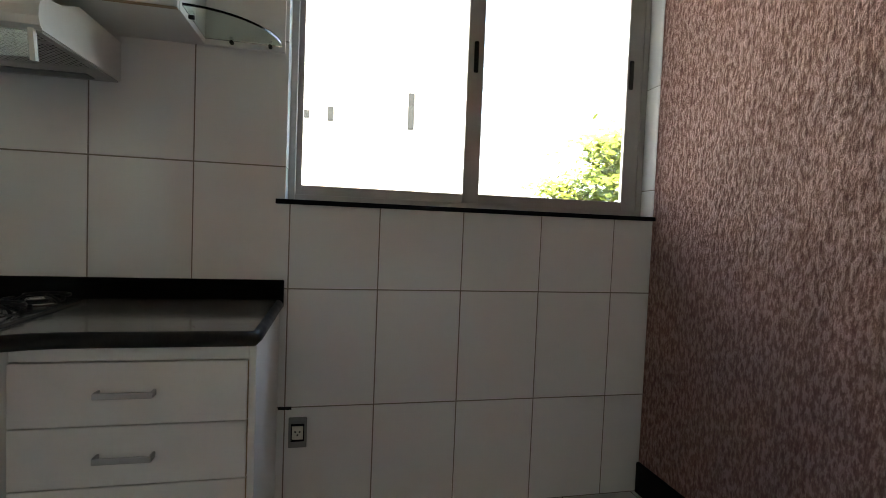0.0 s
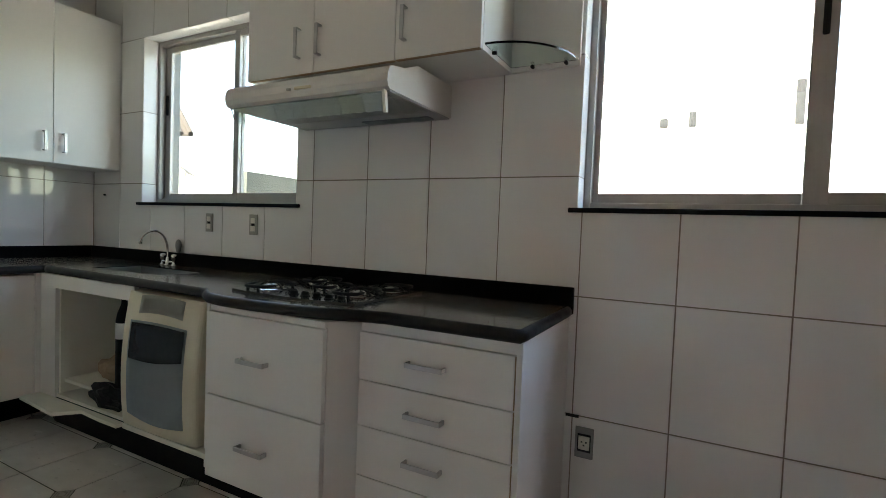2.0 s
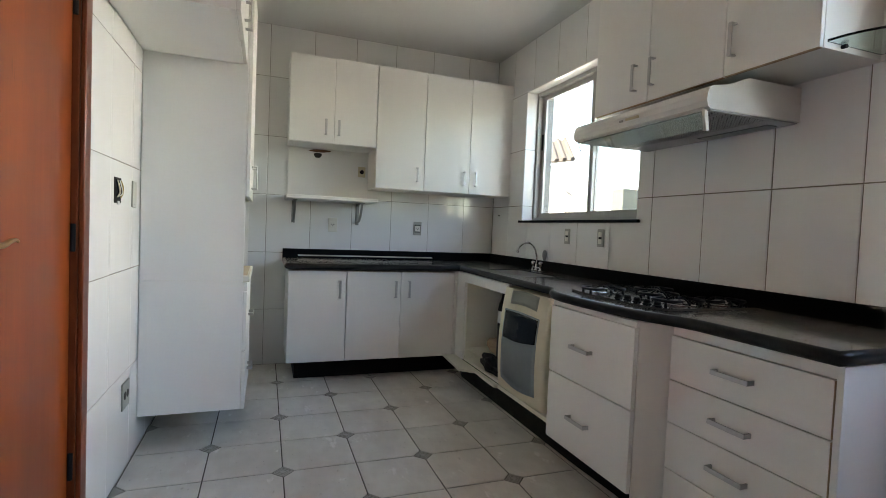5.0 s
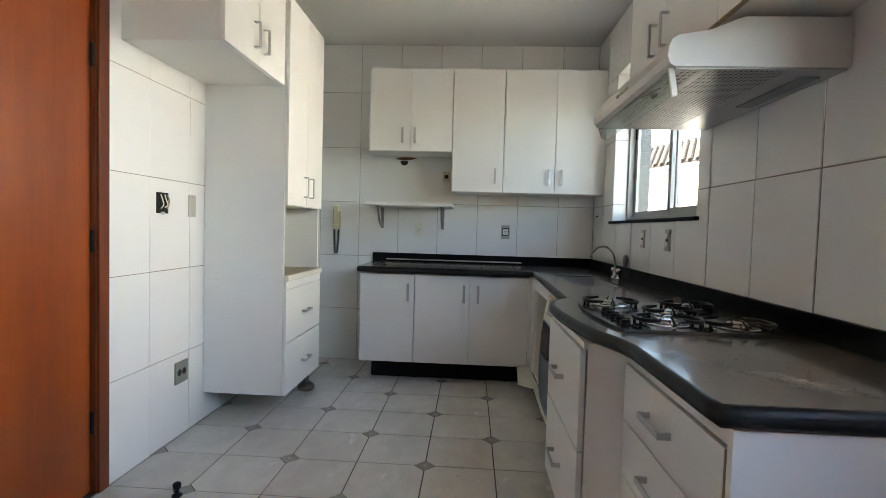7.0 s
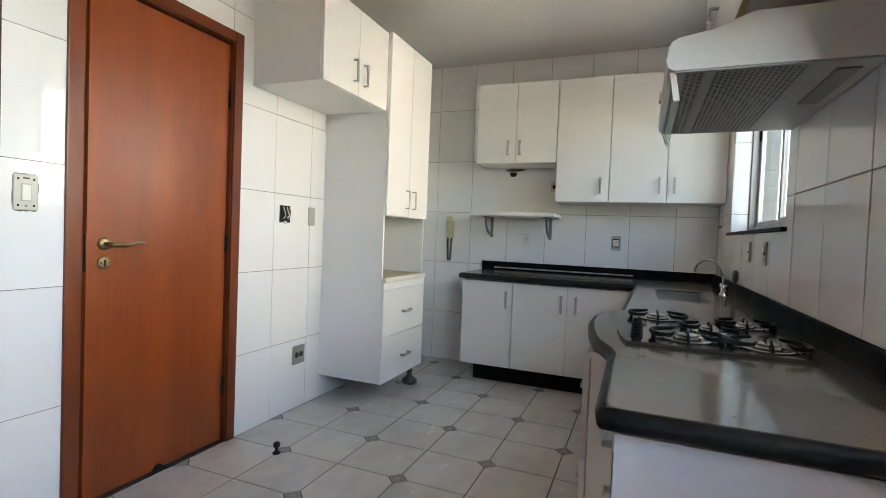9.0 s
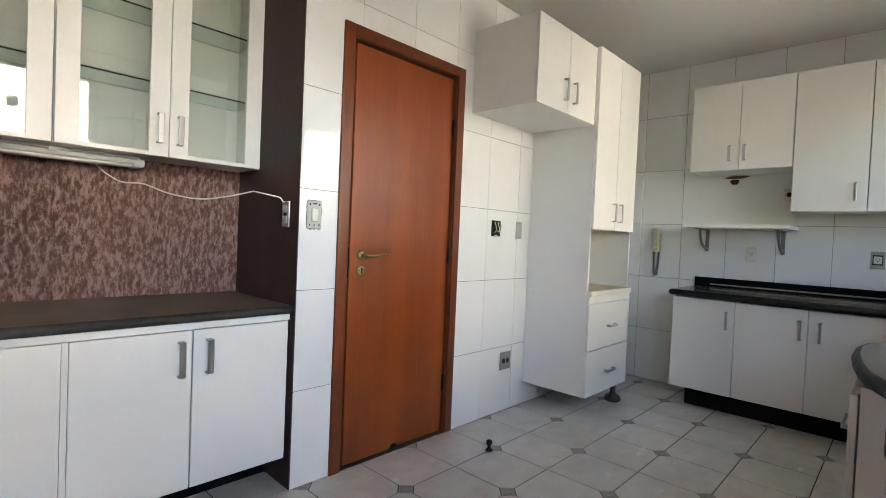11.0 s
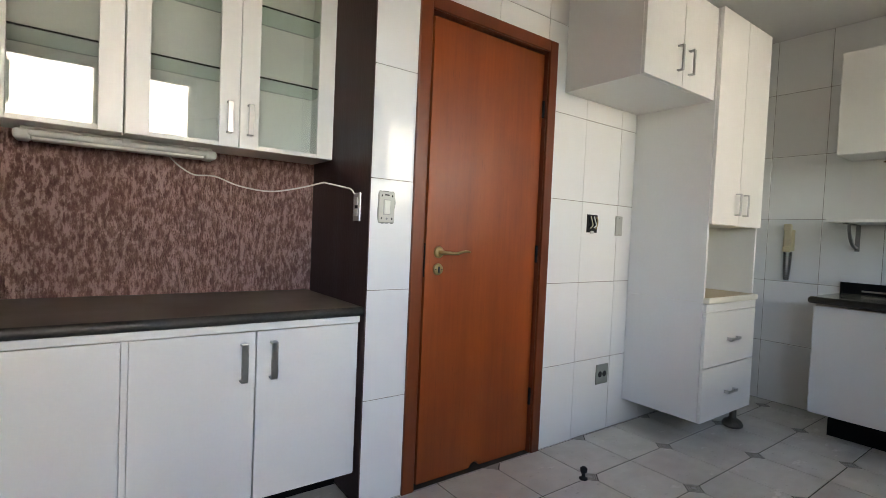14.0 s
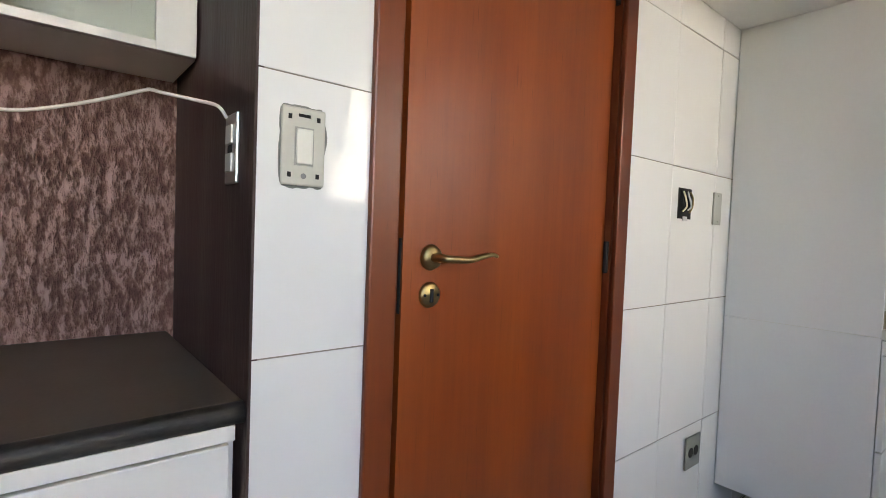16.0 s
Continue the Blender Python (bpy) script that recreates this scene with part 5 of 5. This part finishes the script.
def cut_mesh(us, vs, keep, t=0.004):
    """A tile with a notch: cells of a small grid, flush on top, with sides."""
    verts, index, faces = [], {}, []

    def vid(u, v, top):
        k = (round(u, 5), round(v, 5), top)
        if k not in index:
            index[k] = len(verts)
            verts.append((u, v, 0 if top else -t))
        return index[k]
    edges = {}
    for i, j in keep:
        q = [(us[i], vs[j]), (us[i + 1], vs[j]), (us[i + 1], vs[j + 1]), (us[i], vs[j + 1])]
        faces.append([vid(*p, True) for p in q])
        for a, b in zip(q, q[1:] + q[:1]):
            if (b, a) in edges:
                del edges[(b, a)]
            else:
                edges[(a, b)] = True
    for a, b in edges:
        faces.append([vid(*a, True), vid(*a, False), vid(*b, False), vid(*b, True)])
    me = bpy.data.meshes.new("tile")
    me.from_pydata(verts, [], faces)
    me.materials.append(M_tile)
    return me


def lay_tiles(parent, axes, us, vs, holes=(), joint=0.003, glaze=None):
    """Tiles between the joint lines us and vs of a wall; axes: corner, across, up, outward."""
    o, ex, ey, ez = [Vector(a) for a in axes]
    basis = Matrix((ex, ey, ez)).transposed().to_4x4()
    rng = random.Random(len(us) * 31 + len(vs))
    for u0, u1 in zip(us, us[1:]):
        for v0, v1 in zip(vs, vs[1:]):
            a0, a1, b0, b1 = u0 + joint / 2, u1 - joint / 2, v0 + joint / 2, v1 - joint / 2
            if a1 - a0 < 0.006 or b1 - b0 < 0.006:
                continue
            gu = sorted({a0, a1, *[h for hole in holes for h in hole[:2] if a0 < h < a1]})
            gv = sorted({b0, b1, *[h for hole in holes for h in hole[2:] if b0 < h < b1]})
            keep = []
            for i in range(len(gu) - 1):
                for j in range(len(gv) - 1):
                    cu, cv = (gu[i] + gu[i + 1]) / 2, (gv[j] + gv[j + 1]) / 2
                    if not any(h[0] < cu < h[1] and h[2] < cv < h[3] for h in holes):
                        keep.append((i, j))
            if not keep:
                continue
            if len(keep) == (len(gu) - 1) * (len(gv) - 1):
                me, p = tile_mesh(a1 - a0, b1 - b0), (a0, b0)
            else:
                me, p = cut_mesh([g_ - a0 for g_ in gu], [g_ - b0 for g_ in gv], keep), (a0, b0)
            if glaze:
                me = me.copy()
                me.materials[0] = glaze
            ob = new("tile", me)
            ob.parent = parent
            lean = pose(0, 0, 0, rng.uniform(-0.12, 0.12), rng.uniform(-0.12, 0.12), 0)
            ob.matrix_local = Matrix.Translation(o + ex * p[0] + ey * p[1]) @ basis @ lean


ROWZ = [0.0, 0.441, 0.894, 1.348, 1.803, 2.262, TOP]
east_joints = [-0.070, 0.265, 0.600, 0.936, 1.272, EAST]
west_joints = [-0.070 - 0.3335 * k for k in range(1, 10)]
ux = sorted([x for x in west_joints if x > WEST] + east_joints + [WEST])
lay_tiles(wall_north, ((0, NORTH, 0), X, Z, -Y), ux, ROWZ, [WIN1, (WIN2[0], 1.50, WIN2[2], WIN2[3])], 0.0048)
lay_tiles(wall_west, ((WEST, 0, 0), Y, Z, X), [SOUTH, -0.25, 0.083, 0.417, 0.750, 1.083, 1.417, 1.750, NORTH], ROWZ)
us = sorted([0.172, 0.481, 0.823, 1.165, 1.500, 1.835, 2.17, 2.505, 2.84, 3.175, -WEST])
lay_tiles(wall_south, ((0, SOUTH, 0), -X, Z, Y), us, ROWZ, [(0.372, 1.226, -1, 2.15)])
for w_ in (WIN1, WIN2):
    for x_, ey_ in ((w_[0], 1), (w_[1], -1)):
        o = (x_ + 0.003 * ey_, NORTH, 0)
        if ey_ > 0:
            lay_tiles(wall_north, (o, Y, Z, X), [0.0, 0.095], [w_[2], 1.348, 1.803, 2.262, w_[3]])
        else:
            lay_tiles(wall_north, (o, -Y, Z, -X), [-0.095, 0.0], [w_[2], 1.348, 1.803, 2.262, w_[3]])
    lay_tiles(wall_north, ((w_[0] + 0.003, NORTH, 0), Y, Z, X), [0.166, 0.25], [w_[2] + 0.1 * k for k in range(11)], glaze=M_facade_tile)
    lay_tiles(wall_north, ((0, NORTH, w_[3] - 0.003), X, Y, -Z), sorted({w_[0], *[u for u in ux if w_[0] < u < w_[1]], w_[1]}), [0.0, 0.095])

# floor: squares with two clipped corners round diamond insets
P, C = 0.3325, 0.050
FX, FY = -1.566, 0.184
FLOOR = {}


def floor_mesh(outline, material, name):
    key = (name, tuple((round(x, 4), round(y, 4)) for x, y in outline))
    if key not in FLOOR:
        n = len(outline)
        cx, cy = sum(p[0] for p in outline) / n, sum(p[1] for p in outline) / n
        inner = [(cx + (x - cx) * 0.991, cy + (y - cy) * 0.991) for x, y in outline]
        v = [(x, y, -0.004) for x, y in outline] + [(x, y, -0.0012) for x, y in outline] + [(x, y, 0) for x, y in inner]
        f = [tuple(range(2 * n, 3 * n))]
        for k in range(n):
            j = (k + 1) % n
            f += [(k, j, n + j, n + k), (n + k, n + j, 2 * n + j, 2 * n + k)]
        me = bpy.data.meshes.new(name)
        me.from_pydata(v, [], f)
        me.materials.append(material)
        FLOOR[key] = me
    return FLOOR[key]


def clip(poly, axis, limit, keep_less):
    out = []
    for p, q in zip(poly, poly[1:] + poly[:1]):
        a, b = (p[axis] <= limit) == keep_less, (q[axis] <= limit) == keep_less
        if a:
            out.append(p)
        if a != b:
            u = (limit - p[axis]) / (q[axis] - p[axis])
            out.append((p[0] + (q[0] - p[0]) * u, p[1] + (q[1] - p[1]) * u))
    return out


J = 0.0029


def inset_mesh(r):
    """A diamond tile with a sunken key pattern of nested rings."""
    if "inset" not in FLOOR:
        rings = [(1.0, -0.004), (1.0, -0.0010), (0.97, 0.0), (0.80, 0.0), (0.78, -0.0012), (0.70, -0.0012), (0.68, 0.0), (0.50, 0.0), (0.48, -0.0012), (0.40, -0.0012), (0.38, 0.0)]
        v, f, mi = [], [], []
        for s, z in rings:
            v += [(r * s, 0, z), (0, r * s, z), (-r * s, 0, z), (0, -r * s, z)]
        for k in range(len(rings) - 1):
            groove = rings[k][1] == -0.0012 or rings[k + 1][1] == -0.0012
            for q in range(4):
                n = (q + 1) % 4
                f.append((4 * k + q, 4 * k + n, 4 * k + 4 + n, 4 * k + 4 + q))
                mi.append(1 if groove else 0)
        f.append(tuple(4 * (len(rings) - 1) + q for q in range(4)))
        mi.append(0)
        me = bpy.data.meshes.new("inset")
        me.from_pydata(v, [], f)
        me.materials.append(M_insert)
        me.materials.append(M_groove)
        for face, m in zip(me.polygons, mi):
            face.material_index = m
        FLOOR["inset"] = me
    return FLOOR["inset"]



def inside(poly, ox, oy):
    poly = clip(poly, 0, WEST - ox, False)
    poly = clip(poly, 0, EAST - ox, True) if poly else poly
    poly = clip(poly, 1, NORTH - oy, True) if poly else poly
    limit = SOUTH if ox + 0.1 < -0.17 else NICHE
    return clip(poly, 1, limit - oy, False) if poly else poly


for i in range(-7, 11):
    for j in range(-5, 7):
        ox, oy = FX + i * P, FY + j * P
        even = (i + j) % 2 == 0
        a, b = J, P - J
        if even:
            poly = [(C, a), (b, a), (b, P - C), (P - C, b), (a, b), (a, C)]
            poly[0], poly[3] = (C, a), (P - C, b)
        else:
            poly = [(a, a), (P - C, a), (b, C), (b, b), (C, b), (a, P - C)]
        poly = inside(poly, ox, oy)
        if len(poly) >= 3:
            ob = new("tile", floor_mesh(poly, M_floor, "tile"))
            ob.parent, ob.location = floor, (ox, oy, 0)
        if even:
            r = C - 1.6 * J
            poly = inside([(r, 0), (0, r), (-r, 0), (0, -r)], ox, oy)
            if len(poly) >= 3:
                ob = new("inset", inset_mesh(r) if len(poly) == 4 and abs(poly[0][0] - r) < 1e-6 and abs(poly[2][0] + r) < 1e-6 else floor_mesh(poly, M_insert, "inset"))
                ob.parent, ob.location = floor, (ox, oy, -0.0002)
